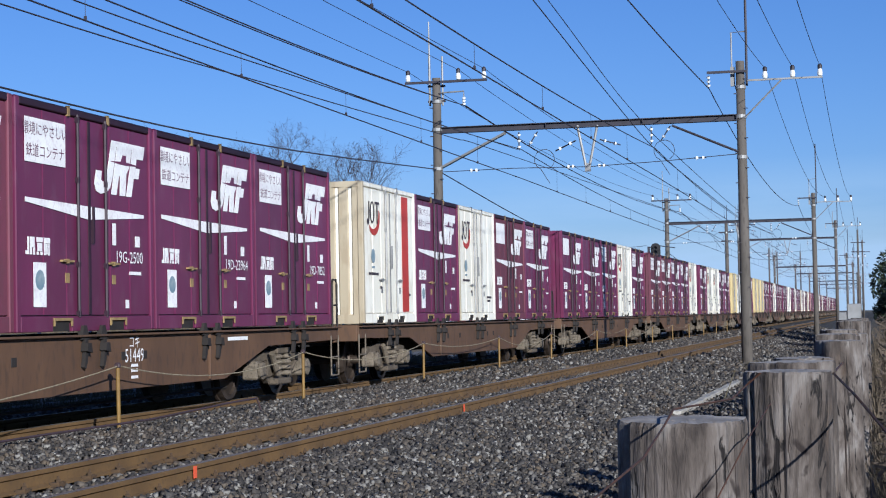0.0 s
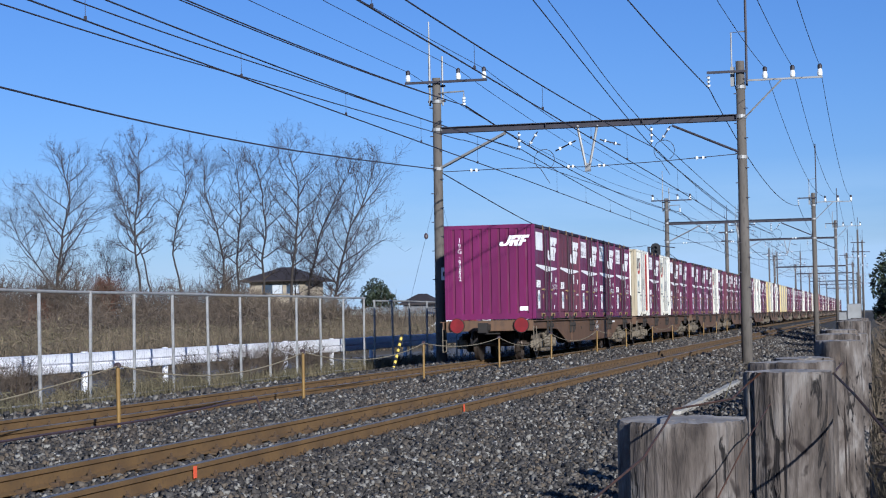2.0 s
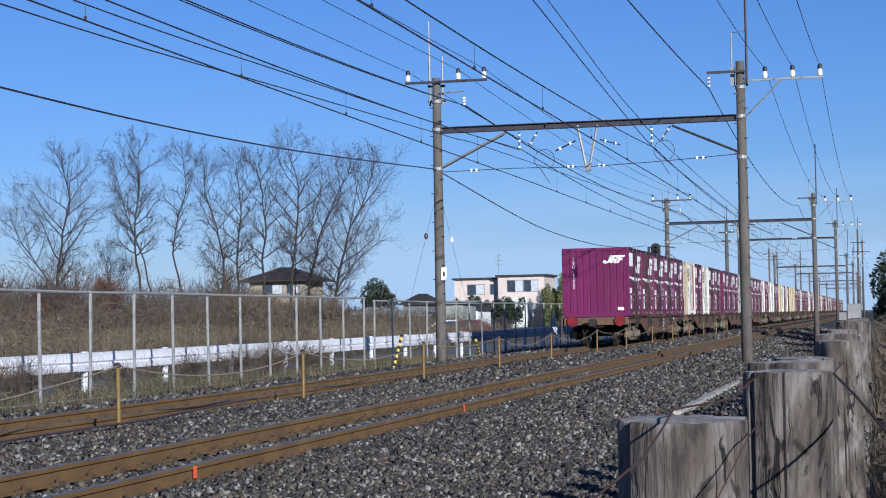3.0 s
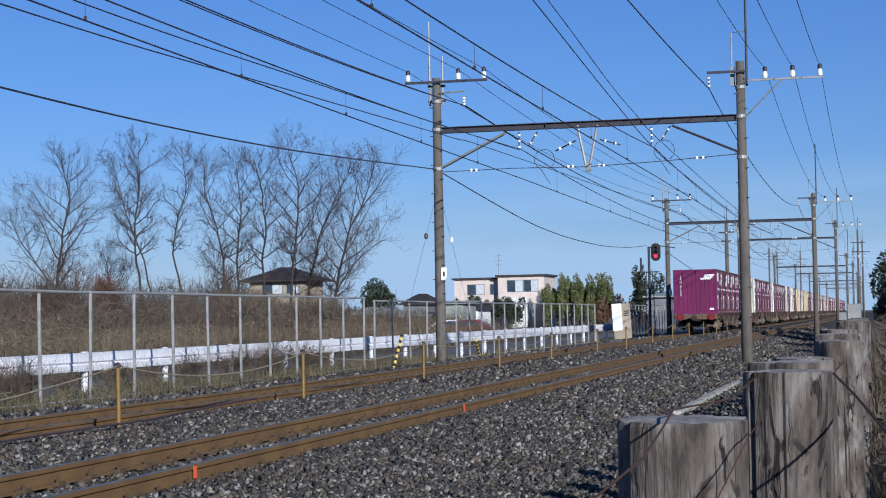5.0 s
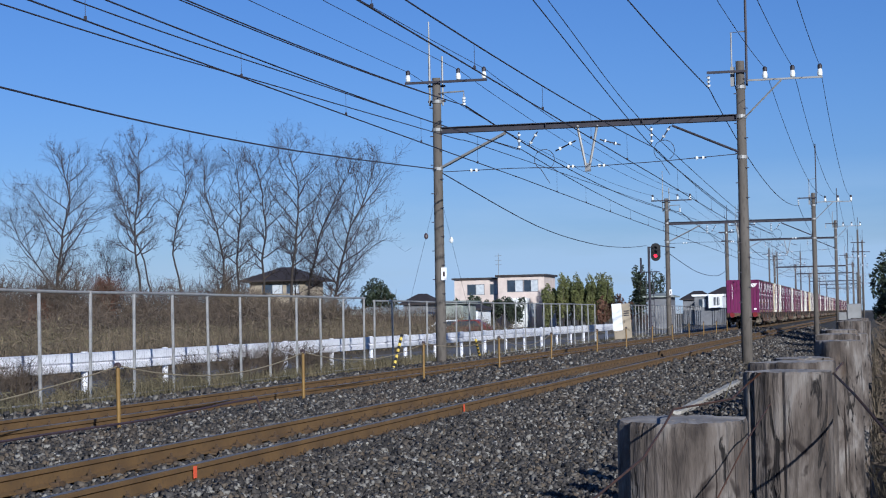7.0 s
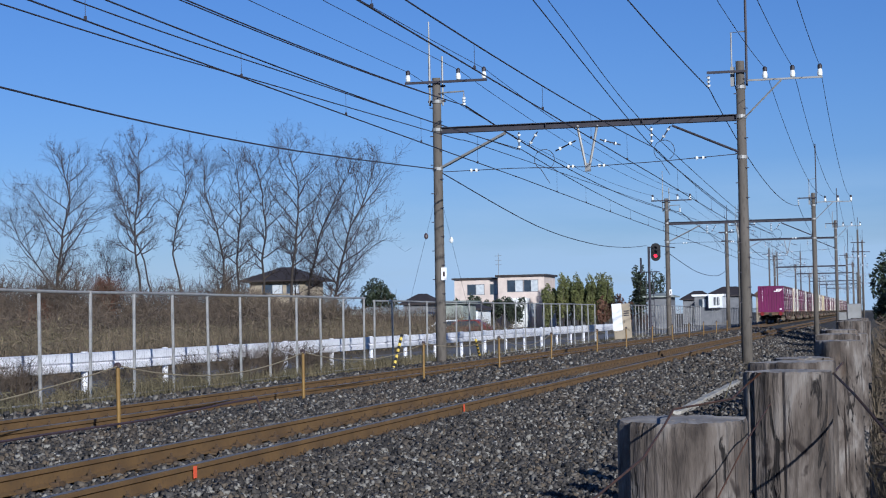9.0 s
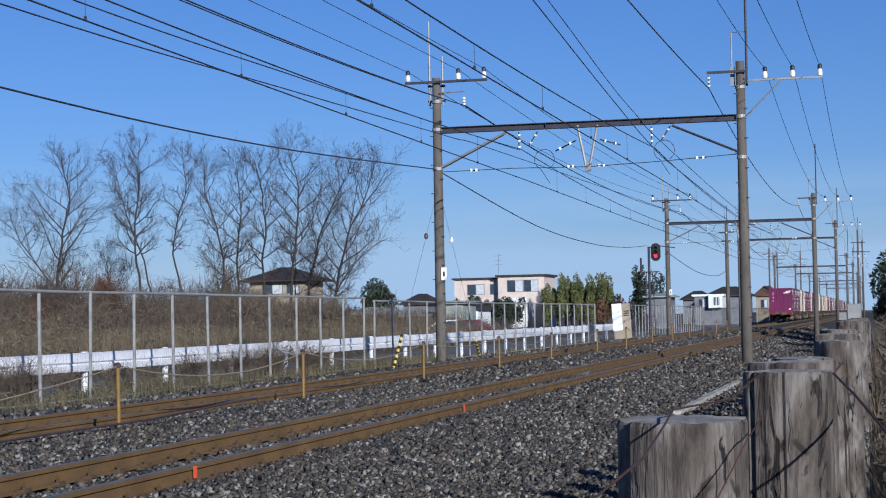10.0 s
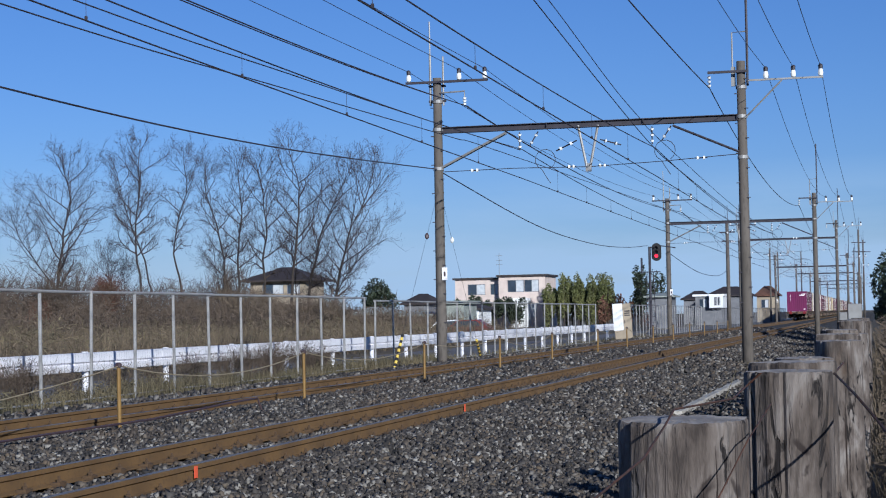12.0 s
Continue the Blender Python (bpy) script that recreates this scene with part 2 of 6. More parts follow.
def old_wood():
    """Grey weathered timber: silvery and brown blotches, long dark checks, worn fibre."""
    mt = bpy.data.materials.new("weathered_grey_wood")
    mt.use_nodes = True
    n, k = mt.node_tree.nodes, mt.node_tree.links
    b = n["Principled BSDF"]
    co = n.new("ShaderNodeTexCoord").outputs["Object"]
    blotch = ramp(n, [(0.34, (44, 37, 33)), (0.45, (82, 73, 66)), (0.54, (102, 93, 86)), (0.64, (128, 121, 115))])
    k.new(grain(n, k, co, (1, 1, 0.45), 11, 5, 0.6, 0.4), blotch.inputs["Fac"])
    ochre = span(n, k, grain(n, k, co, (1, 1, 0.3), 9, 3), 0.58, 0.74, 0.0, 0.65)
    col = blend(n, k, ochre, blotch.outputs["Color"], lin(100, 78, 54))
    fibre = grain(n, k, co, (1, 1, 0.14), 80, 5, 0.65, 0.6)
    col = blend(n, k, span(n, k, fibre, 0.32, 0.52, 0.6, 0.0), col, lin(46, 38, 33))
    check = grain(n, k, co, (1, 1, 0.2), 30, 4, 0.6, 1.2)
    deep = span(n, k, check, 0.35, 0.4, 1.0, 0.0)
    col = blend(n, k, deep, col, lin(24, 18, 16))
    knot = span(n, k, grain(n, k, co, (1, 1, 0.6), 26, 2, 0.5, 0.6), 0.29, 0.35, 0.85, 0.0)
    col = blend(n, k, knot, col, lin(34, 25, 21))
    k.new(col, b.inputs["Base Color"])
    b.inputs["Roughness"].default_value = 0.92
    relief = n.new("ShaderNodeMath")
    relief.operation = "SUBTRACT"
    k.new(fibre, relief.inputs[0])
    k.new(deep, relief.inputs[1])
    bp = n.new("ShaderNodeBump")
    bp.inputs["Strength"].default_value, bp.inputs["Distance"].default_value = 0.9, 0.008
    k.new(relief.outputs["Value"], bp.inputs["Height"])
    k.new(bp.outputs["Normal"], b.inputs["Normal"])
    return mt


M_WOOD = old_wood()
M_CURTAIN = mat("pale_curtain_behind_glass", (196, 198, 200), (170, 174, 180), 0.25, 0, 2, 14, 0)


def glow(name, rgb, strength):
    m = bpy.data.materials.new(name)
    m.use_nodes = True
    b = m.node_tree.nodes["Principled BSDF"]
    b.inputs["Base Color"].default_value = lin(*rgb)
    b.inputs["Emission Color"].default_value = lin(*rgb)
    b.inputs["Emission Strength"].default_value = strength
    return m


M_SIGNAL = glow("red_signal_light", (255, 40, 50), 1.6)


# ---- mesh helpers ----
def box(bm, x0, x1, y0, y1, z0, z1):
    v = [bm.verts.new(p) for p in ((x0, y0, z0), (x1, y0, z0), (x1, y1, z0), (x0, y1, z0), (x0, y0, z1), (x1, y0, z1), (x1, y1, z1), (x0, y1, z1))]
    for f in ((3, 2, 1, 0), (4, 5, 6, 7), (0, 1, 5, 4), (1, 2, 6, 5), (2, 3, 7, 6), (3, 0, 4, 7)):
        bm.faces.new([v[i] for i in f])
    return v


def bevelled(bm, w=0.01):
    bmesh.ops.bevel(bm, geom=list(bm.edges), offset=w, segments=1, affect="EDGES", profile=0.5)
    return bm


def ring(bm, c, u, w, r, seg):
    return [bm.verts.new(c + (u * math.cos(2 * math.pi * i / seg) + w * math.sin(2 * math.pi * i / seg)) * r) for i in range(seg)]


def pipe(bm, pts, r, seg=6, r_end=None, caps=True):
    """A tube along points, tapering from r to r_end."""
    pts = [Vector(p) for p in pts]
    rings, n = [], len(pts)
    for i, p in enumerate(pts):
        d = (pts[min(i + 1, n - 1)] - pts[max(i - 1, 0)]).normalized()
        a = Vector((0, 0, 1)) if abs(d.z) < 0.9 else Vector((1, 0, 0))
        u = d.cross(a).normalized()
        rr = r if r_end is None else r + (r_end - r) * i / max(n - 1, 1)
        rings.append(ring(bm, p, u, u.cross(d), rr, seg))
    for a, b in zip(rings, rings[1:]):
        for i in range(seg):
            bm.faces.new((a[i], a[(i + 1) % seg], b[(i + 1) % seg], b[i]))
    if caps:
        bm.faces.new(rings[0])
        bm.faces.new(rings[-1][::-1])


def prism(bm, pts, axis, a, b):
    """A polygon pulled along an axis from a to b. pts: the other two coordinates in x, y, z order."""
    def place(p, h):
        return (h, p[0], p[1]) if axis == "x" else (p[0], h, p[1]) if axis == "y" else (p[0], p[1], h)
    lo, hi = [bm.verts.new(place(p, a)) for p in pts], [bm.verts.new(place(p, b)) for p in pts]
    bm.faces.new(lo)
    bm.faces.new(hi[::-1])
    n = len(pts)
    for i in range(n):
        bm.faces.new((lo[i], hi[i], hi[(i + 1) % n], lo[(i + 1) % n]))


def lathe(bm, c, prof, axis="z", seg=12):
    """A turned body: prof is (radius, height) pairs."""
    ax = {"x": Vector((1, 0, 0)), "y": Vector((0, 1, 0)), "z": Vector((0, 0, 1))}[axis]
    u = Vector((0, 0, 1)) if axis != "z" else Vector((1, 0, 0))
    w = ax.cross(u)
    rings = [ring(bm, Vector(c) + ax * h, u, w, max(r, 0.0005), seg) for r, h in prof]
    for a, b in zip(rings, rings[1:]):
        for i in range(seg):
            bm.faces.new((a[i], a[(i + 1) % seg], b[(i + 1) % seg], b[i]))
    bm.faces.new(rings[0][::-1])
    bm.faces.new(rings[-1])


def finish(bm, name, m):
    bmesh.ops.recalc_face_normals(bm, faces=bm.faces)
    me = bpy.data.meshes.new(name)
    bm.to_mesh(me)
    bm.free()
    me.materials.append(m)
    return me


def part(name, bm, m, parent=None, label="", place=None):
    """Links a bmesh (or a ready mesh) as one mesh object."""
    ob = new(name, finish(bm, name, m) if isinstance(bm, bmesh.types.BMesh) else bm)
    if parent:
        ob.parent = parent
    if place:
        ob.matrix_basis = place
    return tagged(ob, label)


def B():
    return bmesh.new()


def smooth(ob):
    for p in ob.data.polygons:
        p.use_smooth = True
    return ob


def boxed(name, dims, m, parent=None, bevel=0.0, label=""):
    bm = B()
    box(bm, *dims)
    if bevel:
        bevelled(bm, bevel)
    return part(name, bm, m, parent, label)


def writing(s, size, m, thick=0.0):
    """Letters as a mesh in the plane x-z, reading along +x, centred."""
    cu = bpy.data.curves.new("writing", "FONT")
    cu.body, cu.size, cu.align_x, cu.align_y, cu.resolution_u = s, size, "CENTER", "CENTER", 2
    ob = bpy.data.objects.new("writing", cu)
    scene.collection.objects.link(ob)
    me = bpy.data.meshes.new_from_object(ob.evaluated_get(bpy.context.evaluated_depsgraph_get()))
    bpy.data.objects.remove(ob)
    bpy.data.curves.remove(cu)
    me.transform(Matrix.Rotation(radians(90), 4, "X"))
    me.materials.clear()
    me.materials.append(m)
    return me


def blob(name, v, f, m, kind=""):
    me = bpy.data.meshes.new(name)
    me.from_pydata(v, [], f)
    me.materials.append(m)
    ob = new(name, me)
    return tagged(ob, kind=kind)

# ---- ground ----
def level(x, prof):
    return float(np.interp(x, [p[0] for p in prof], [p[1] for p in prof]))


GROUND = [(-3000, -0.6), (-60, -0.55), (-26, -0.55), (-24.5, -0.66), (-16.9, -0.66), (-16.4, -0.52), (-15.6, -0.42), (-14, -0.38), (-12, -0.5), (-1.2, -0.62), (-0.4, -0.45), (0.3, -0.35),
          (1.5, 0.1), (4, 0.35), (3000, 0.4)]
BED = [(-14.2, -0.46), (-12.9, -0.26), (-11.7, -0.15), (-10.78, -0.14), (-10.66, -0.19), (-9.22, -0.19), (-9.1, -0.13), (-8.65, -0.07), (-7.6, -0.07), (-6.92, -0.13), (-6.78, -0.19), (-5.34, -0.19),
       (-5.22, -0.135), (-4.85, -0.14), (-4.3, -0.22), (-3.5, -0.36),
       (-2.2, -0.44), (-1.2, -0.5), (-0.7, -0.56)]


def sheet(name, xs, ys, prof, m, rough, kind="structure"):
    xs, ys = np.array(xs), np.array(ys)
    v = [(x, y, level(x, prof) + rough * noise.noise((x * 1.3, y * 1.3, 3.0)) + 0.5 * rough * noise.noise((x * 5, y * 5, 9.0))) for y in ys for x in xs]
    n = len(xs)
    f = [(j * n + i, j * n + i + 1, (j + 1) * n + i + 1, (j + 1) * n + i) for j in range(len(ys) - 1) for i in range(n - 1)]
    return blob(name, v, f, m, kind)


gx = sorted({-3000, -1500, -700, -300, -150, -90, *range(-60, -26, 4), *[-26 + 0.5 * i for i in range(60)], 6, 10, 20, 50, 150, 500, 3000})
gy = [-200, -60, -20, *[-5 + 1.0 * i for i in range(130)], 140, 160, 200, 260, 350, 500, 800, 1500, 4000]
tagged(sheet("ground", gx, gy, GROUND, M_SOIL, 0.04), "dry winter soil with sparse brown grass", "ground")
tagged(sheet("ballast_bed", [-14.2 + 0.15 * i for i in range(91)], [-10, 0, *[6 + 0.3 * i for i in range(260)], 90, 100, 120, 160, 220, 320, 500, 900], BED, M_BALLAST, 0.02),
       "grey crushed stone bed under two railway tracks", "ballast")
rd = B()
box(rd, -24.2, -16.95, -60, 900, -0.8, -0.64)
tagged(part("road", rd, M_ASPHALT), "grey asphalt lane running beside the railway", "road", kind="structure")

# loose stones of the bed
rng = np.random.default_rng(5)


def stones(name, areas, m):
    cube = np.array([(-1, -1, -1), (1, -1, -1), (1, 1, -1), (-1, 1, -1), (-1, -1, 1), (1, -1, 1), (1, 1, 1), (-1, 1, 1)], float)
    quads = np.array([(3, 2, 1, 0), (4, 5, 6, 7), (0, 1, 5, 4), (1, 2, 6, 5), (2, 3, 7, 6), (3, 0, 4, 7)])
    px, py, ps = [], [], []
    for x0, x1, y0, y1, per, size in areas:
        n = int((x1 - x0) * (y1 - y0) * per)
        px.append(rng.uniform(x0, x1, n)), py.append(rng.uniform(y0, y1, n)), ps.append(rng.uniform(0.55, 1.5, n) * size)
    px, py, ps = np.concatenate(px), np.concatenate(py), np.concatenate(ps)
    n = len(px)
    pz = np.interp(px, [p[0] for p in BED], [p[1] for p in BED]) + rng.uniform(-0.25, 0.9, n) * ps * 0.8 + 0.005
    v = cube[None] * 0.5 * rng.uniform(0.4, 1.2, (n, 8, 3))
    v[:, 4:, :2] *= rng.uniform(0.3, 1.0, (n, 1, 1))
    v *= rng.uniform(0.6, 1.2, (n, 1, 3)) * ps[:, None, None]
    q = rng.normal(size=(n, 4))
    q /= np.linalg.norm(q, axis=1)[:, None]
    w, x, y, z = q.T
    rot = np.stack([1 - 2 * (y * y + z * z), 2 * (x * y - z * w), 2 * (x * z + y * w), 2 * (x * y + z * w), 1 - 2 * (x * x + z * z), 2 * (y * z - x * w),
                    2 * (x * z - y * w), 2 * (y * z + x * w), 1 - 2 * (x * x + y * y)], 1).reshape(n, 3, 3)
    v = np.einsum("nij,nkj->nki", rot, v) + np.stack([px, py, pz], 1)[:, None]
    f = (quads[None] + 8 * np.arange(n)[:, None, None]).reshape(-1, 4)
    me = bpy.data.meshes.new(name)
    me.vertices.add(8 * n)
    me.vertices.foreach_set("co", v.astype(np.float32).ravel())
    me.loops.add(4 * len(f))
    me.loops.foreach_set("vertex_index", f.astype(np.int32).ravel())
    me.polygons.add(len(f))
    me.polygons.foreach_set("loop_start", np.arange(0, 4 * len(f), 4, dtype=np.int32))
    me.update(calc_edges=True)
    me.materials.append(m)
    return tagged(new(name, me), kind="stuff")


tagged(stones("ballast_stones", [(-5.36, -0.9, 8.5, 16, 1250, 0.038), (-5.36, -0.9, 16, 24, 900, 0.042), (-5.36, -1.2, 24, 40, 420, 0.052), (-5.15, -1.2, 40, 90, 90, 0.075), (-9.15, -6.9, 13, 32, 800, 0.042), (-9.15, -6.9, 32, 80, 170, 0.065),
                                 (-13.9, -10.9, 22, 50, 120, 0.07), (-6.42, -5.68, 9, 40, 420, 0.048), (-5.5, -5.3, 9, 40, 300, 0.045), (-10.3, -9.55, 16, 50, 150, 0.05), (-13.9, -10.6, 50, 100, 60, 0.08), (-8.9, -6.9, 80, 130, 40, 0.09), (-5.1, -1.6, 90, 140, 30, 0.1)], M_STONE),
       "loose angular grey and brown crushed stones", "stones")


# ---- tracks ----
def rail_profile():
    half = [(0.064, -0.153), (0.064, -0.143), (0.012, -0.125), (0.008, -0.05), (0.0325, -0.036), (0.0325, -0.008), (0.026, 0.0)]
    return half + [(-a, b) for a, b in half[::-1]]


def railway(xc, label):
    tr = tagged(new("railway_track"), label, "track", "railway tracks", "structure")
    for sx in (-0.566, 0.566):
        bm = B()
        prism(bm, [(xc + sx + a, b) for a, b in rail_profile()], "y", -60, 900)
        rail = part("rail", bm, M_RAIL, tr)
        bm = B()
        prism(bm, [(xc + sx - 0.031, 0.0), (xc + sx - 0.026, 0.003), (xc + sx + 0.026, 0.003), (xc + sx + 0.031, 0.0)], "y", -60, 900)
        part("running_surface", bm, M_RAILTOP, rail, "worn shiny running surface")
    bm = B()
    for i in range(2):
        prism(bm, [(0.9 - 1.8 * i + a, b) for a, b in ((-0.2, -0.31), (0.2, -0.31), (0.16, -0.165), (-0.16, -0.165))], "y", -0.11, 0.11)
    box(bm, -0.8, 0.8, -0.085, 0.085, -0.3, -0.185)
    for s in (-0.566, 0.566):
        prism(bm, [(s - 0.17, -0.17), (s + 0.17, -0.17), (s + 0.14, -0.153), (s - 0.14, -0.153)], "y", -0.1, 0.1)
    sl = finish(bm, "sleeper", M_SLEEPER)
    bm = B()
    for s in (-0.566, 0.566):
        for e in (-1, 1):
            x = s + e * 0.085
            box(bm, x - 0.04, x + 0.05, -0.06, 0.06, -0.152, -0.118)
            prism(bm, [(-0.06, -0.15), (-0.04, -0.112), (0.04, -0.112), (0.06, -0.15)], "x", x + e * 0.03 - 0.012, x + e * 0.03 + 0.012)
            lathe(bm, (x + e * 0.012, 0, -0.12), [(0.022, 0), (0.022, 0.025), (0.012, 0.03), (0.012, 0.05), (0.008, 0.053)], seg=6)
    cl = finish(bm, "rail_fastening", M_CLIP)
    for i in range(190):
        s = part("sleeper", sl, None, tr, "", pose(xc, 6.3 + 0.6 * i, 0))
        part("rail_fastening", cl, None, s)
    return tr


NEAR_X, FAR_X = -6.057, -9.944
near_track = railway(NEAR_X, "empty railway track with rusty rails on concrete sleepers")
far_track = railway(FAR_X, "railway track with rusty rails, under the freight train")
for x, y in ((NEAR_X + 0.566 + 0.035, 13.8), (NEAR_X + 0.566 + 0.035, 23.6)):
    boxed("rail_mark", (x - 0.001, x + 0.003, y - 0.035, y + 0.035, -0.11, -0.012), M_ORANGEMARK, near_track, 0, "orange paint mark on the rail web")
tr_bm = B()
for i in range(12):
    box(tr_bm, -3.0, -2.86, 26.6 + i * 0.98, 26.6 + i * 0.98 + 0.96, -0.5, -0.285 + 0.012 * R.random())
bevelled(tr_bm, 0.012)
tagged(part("cable_trough", tr_bm, M_TROUGH), "pale concrete cable trough lids half buried in ballast", "cable trough", kind="structure")


# ---- freight train ----
FLOOR, PITCH, LENGTH, SPEED, TAIL = 1.086, 3.712, 20.426, 18.3, 37.11 - 1.5 * 18.3


WORDS = {}


def emblem(y0, z0, w, h, paint, parent, place):
    """The operator's mark: one slanted white outline with narrow slits and a dark gleam across it."""
    outline = [(0.24, 1.0), (0.24, 0.3), (0.19, 0.2), (0.13, 0.24), (0.12, 0.4), (0.0, 0.4), (0.0, 0.15), (0.06, 0.02), (0.16, -0.02), (0.28, 0.02), (0.345, 0.12), (0.365, 0.3), (0.368, 0.9), (0.382, 0.9),
               (0.385, 0.0), (0.5, 0.0), (0.505, 0.36), (0.53, 0.36), (0.575, 0.0), (0.7, 0.0), (0.66, 0.42), (0.7, 0.52), (0.715, 0.9), (0.73, 0.9), (0.72, 0.0), (0.84, 0.0), (0.84, 0.36), (0.95, 0.36),
               (0.95, 0.56), (0.85, 0.56), (0.85, 0.74), (1.0, 0.74), (1.0, 1.0)]
    gleam = [(0.25, 0.61), (0.5, 0.635), (0.52, 0.76), (0.6, 0.76), (0.62, 0.64), (1.0, 0.6), (0.62, 0.575), (0.5, 0.575)]
    top = None
    for nm, shape, d0, d1, mt in (("emblem", outline, 0.0, 0.004, M_MARK), ("emblem_gleam", gleam, 0.004, 0.0055, paint)):
        key = (nm, w, h, mt.name)
        if key not in WORDS:
            bm = B()
            prism(bm, [(y0 + (a * 0.86 + 0.14 * b) * w, z0 + b * h) for a, b in shape], "x", d0, d1)
            WORDS[key] = finish(bm, nm, mt)
        top = part(nm, WORDS[key], None, top or parent, "" if top else "white slanted operator's emblem", None if top else place)


def freight_container(kind, code="", panel="words", sticker=True, magenta_end=False, label=""):
    """A 12-foot container, its base at z = 0, its long side along y."""
    paint = {"P": M_PURPLE, "Q": M_PURPLE_OLD, "W": M_BOX_WHITE, "C": M_CREAM, "O": M_ORANGE}[kind]
    purple = kind in "PQ"
    thing = tagged(new("freight_container"), label, "container", "containers on the train")
    L, W, H = 1.828, 1.225, 2.5
    end_paint = M_MAGENTA if magenta_end else M_ENDWALL if kind == "W" else paint
    bm = B()
    box(bm, -W + 0.03, W - 0.06, -L + 0.05, L - 0.05, 0.16, H - 0.04)
    part("body", bm, paint, thing)
    bm = B()
    box(bm, -W + 0.01, W - 0.012, -L + 0.012, L - 0.012, H - 0.05, H - 0.012)
    for i in range(13):
        box(bm, -W + 0.1, W - 0.1, -L + 0.2 + i * 0.28, -L + 0.3 + i * 0.28, H - 0.012, H + 0.006)
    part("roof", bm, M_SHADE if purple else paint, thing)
    for sx in (-1, 1):
        for sy in (-1, 1):
            x, y = sx * (W - 0.05), sy * (L - 0.05)
            bm = B()
            box(bm, x - 0.05, x + 0.05, y - 0.05, y + 0.05, 0, H)
            part("corner_post", bevelled(bm, 0.012), end_paint if sy < 0 else paint, thing)
    for sx in (-1, 1):
        x = sx * (W - 0.035)
        bm = B()
        box(bm, x - 0.035, x + 0.03, -L + 0.1, L - 0.1, H - 0.085, H)
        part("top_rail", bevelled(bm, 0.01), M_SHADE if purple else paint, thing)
        bm = B()
        for a, b in ((-L + 0.1, -0.98), (-0.5, 0.5), (0.98, L - 0.1)):
            box(bm, x - 0.04, x + 0.032, a, b, 0.0, 0.17)
        box(bm, x - 0.04, x + 0.03, -0.98, -0.5, 0.115, 0.17)
        box(bm, x - 0.04, x + 0.03, 0.5, 0.98, 0.115, 0.17)
        part("bottom_rail", bevelled(bm, 0.008), paint, thing)
    for c in (-0.74, 0.74):
        bm = B()
        prism(bm, [(c - 0.23, 0.06), (c - 0.23, 0.15), (c + 0.23, 0.15), (c + 0.23, 0.06), (c + 0.205, 0.06), (c + 0.2, 0.12), (c - 0.2, 0.12), (c - 0.205, 0.06)], "x", W - 0.004, W + 0.012)
        part("forklift_pocket", bm, M_YELLOW if purple else paint, thing, "worn yellowish pocket frame" if purple else "")
        part("pocket_void", B_box(W - 0.3, W - 0.02, c - 0.2, c + 0.2, 0.005, 0.115), M_UNDER, thing)
    # ribbed ends
    for sy in (-1, 1):
        pts, n = [(-W + 0.1, sy * (L - 0.02))], 9
        for i in range(n):
            a = -W + 0.12 + i * (2 * W - 0.24) / n
            w = (2 * W - 0.24) / n
            pts += [(a + 0.30 * w, sy * (L - 0.02)), (a + 0.42 * w, sy * (L - 0.055)), (a + 0.58 * w, sy * (L - 0.055)), (a + 0.70 * w, sy * (L - 0.02))]
        pts += [(W - 0.1, sy * (L - 0.02)), (W - 0.1, sy * (L - 0.07)), (-W + 0.1, sy * (L - 0.07))]
        bm = B()
        prism(bm, pts, "z", 0.15, H - 0.1)
        box(bm, -W + 0.1, W - 0.1, min(sy * (L - 0.075), sy * (L - 0.004)), max(sy * (L - 0.075), sy * (L - 0.004)), 0.0, 0.15)
        box(bm, -W + 0.1, W - 0.1, min(sy * (L - 0.075), sy * (L - 0.004)), max(sy * (L - 0.075), sy * (L - 0.004)), H - 0.1, H)
        part("end_wall", bm, end_paint if sy < 0 else paint, thing, "ribbed magenta end wall" if magenta_end and sy < 0 else "")
    # two side doors with a pressed frame, rods and handles
    for a, b in ((-L + 0.11, -0.015), (0.015, L - 0.11)):
        bm = B()
        sec = [(W - 0.065, a), (W - 0.022, a)]
        for k in range(1, 3):
            y = a + (b - a) * k / 3
            sec += [(W - 0.022, y - 0.03), (W - 0.014, y - 0.015), (W - 0.014, y + 0.015), (W - 0.022, y + 0.03)]
        prism(bm, sec + [(W - 0.022, b), (W - 0.065, b)], "z", 0.185, H - 0.1)
        part("door", bm, paint, thing)
    for y in (-0.32, 0.0, 0.42):
        bm = B()
        if y:
            pipe(bm, [(W - 0.002, y, 0.16), (W - 0.002, y, H - 0.06)], 0.021, 6)
            for z in (0.2, 0.75, 1.7, H - 0.12):
                box(bm, W - 0.022, W + 0.012, y - 0.035, y + 0.035, z - 0.03, z + 0.03)
        else:
            box(bm, W - 0.024, W - 0.008, -0.028, 0.028, 0.19, H - 0.11)
            box(bm, W - 0.022, W + 0.01, 0.06, 0.1, 1.0, 1.42)
        part("lock_rod", bm, M_SHADE if purple else M_GALV, thing)
    for y in (-0.62, 0.62):
        bm = B()
        box(bm, W - 0.02, W + 0.022, y - 0.15, y + 0.15, 0.77, 0.792)
        box(bm, W - 0.022, W + 0.026, y - 0.03, y + 0.01, 0.755, 0.805)
        part("lock_handle", bm, M_YELLOW if purple else M_GALV, thing, "yellow locking handle" if purple else "")
        part("lock_plate", B_box(W - 0.022, W - 0.013, y - 0.01, y + 0.09, 0.54, 0.65), M_YELLOW if purple else M_GALV, thing)
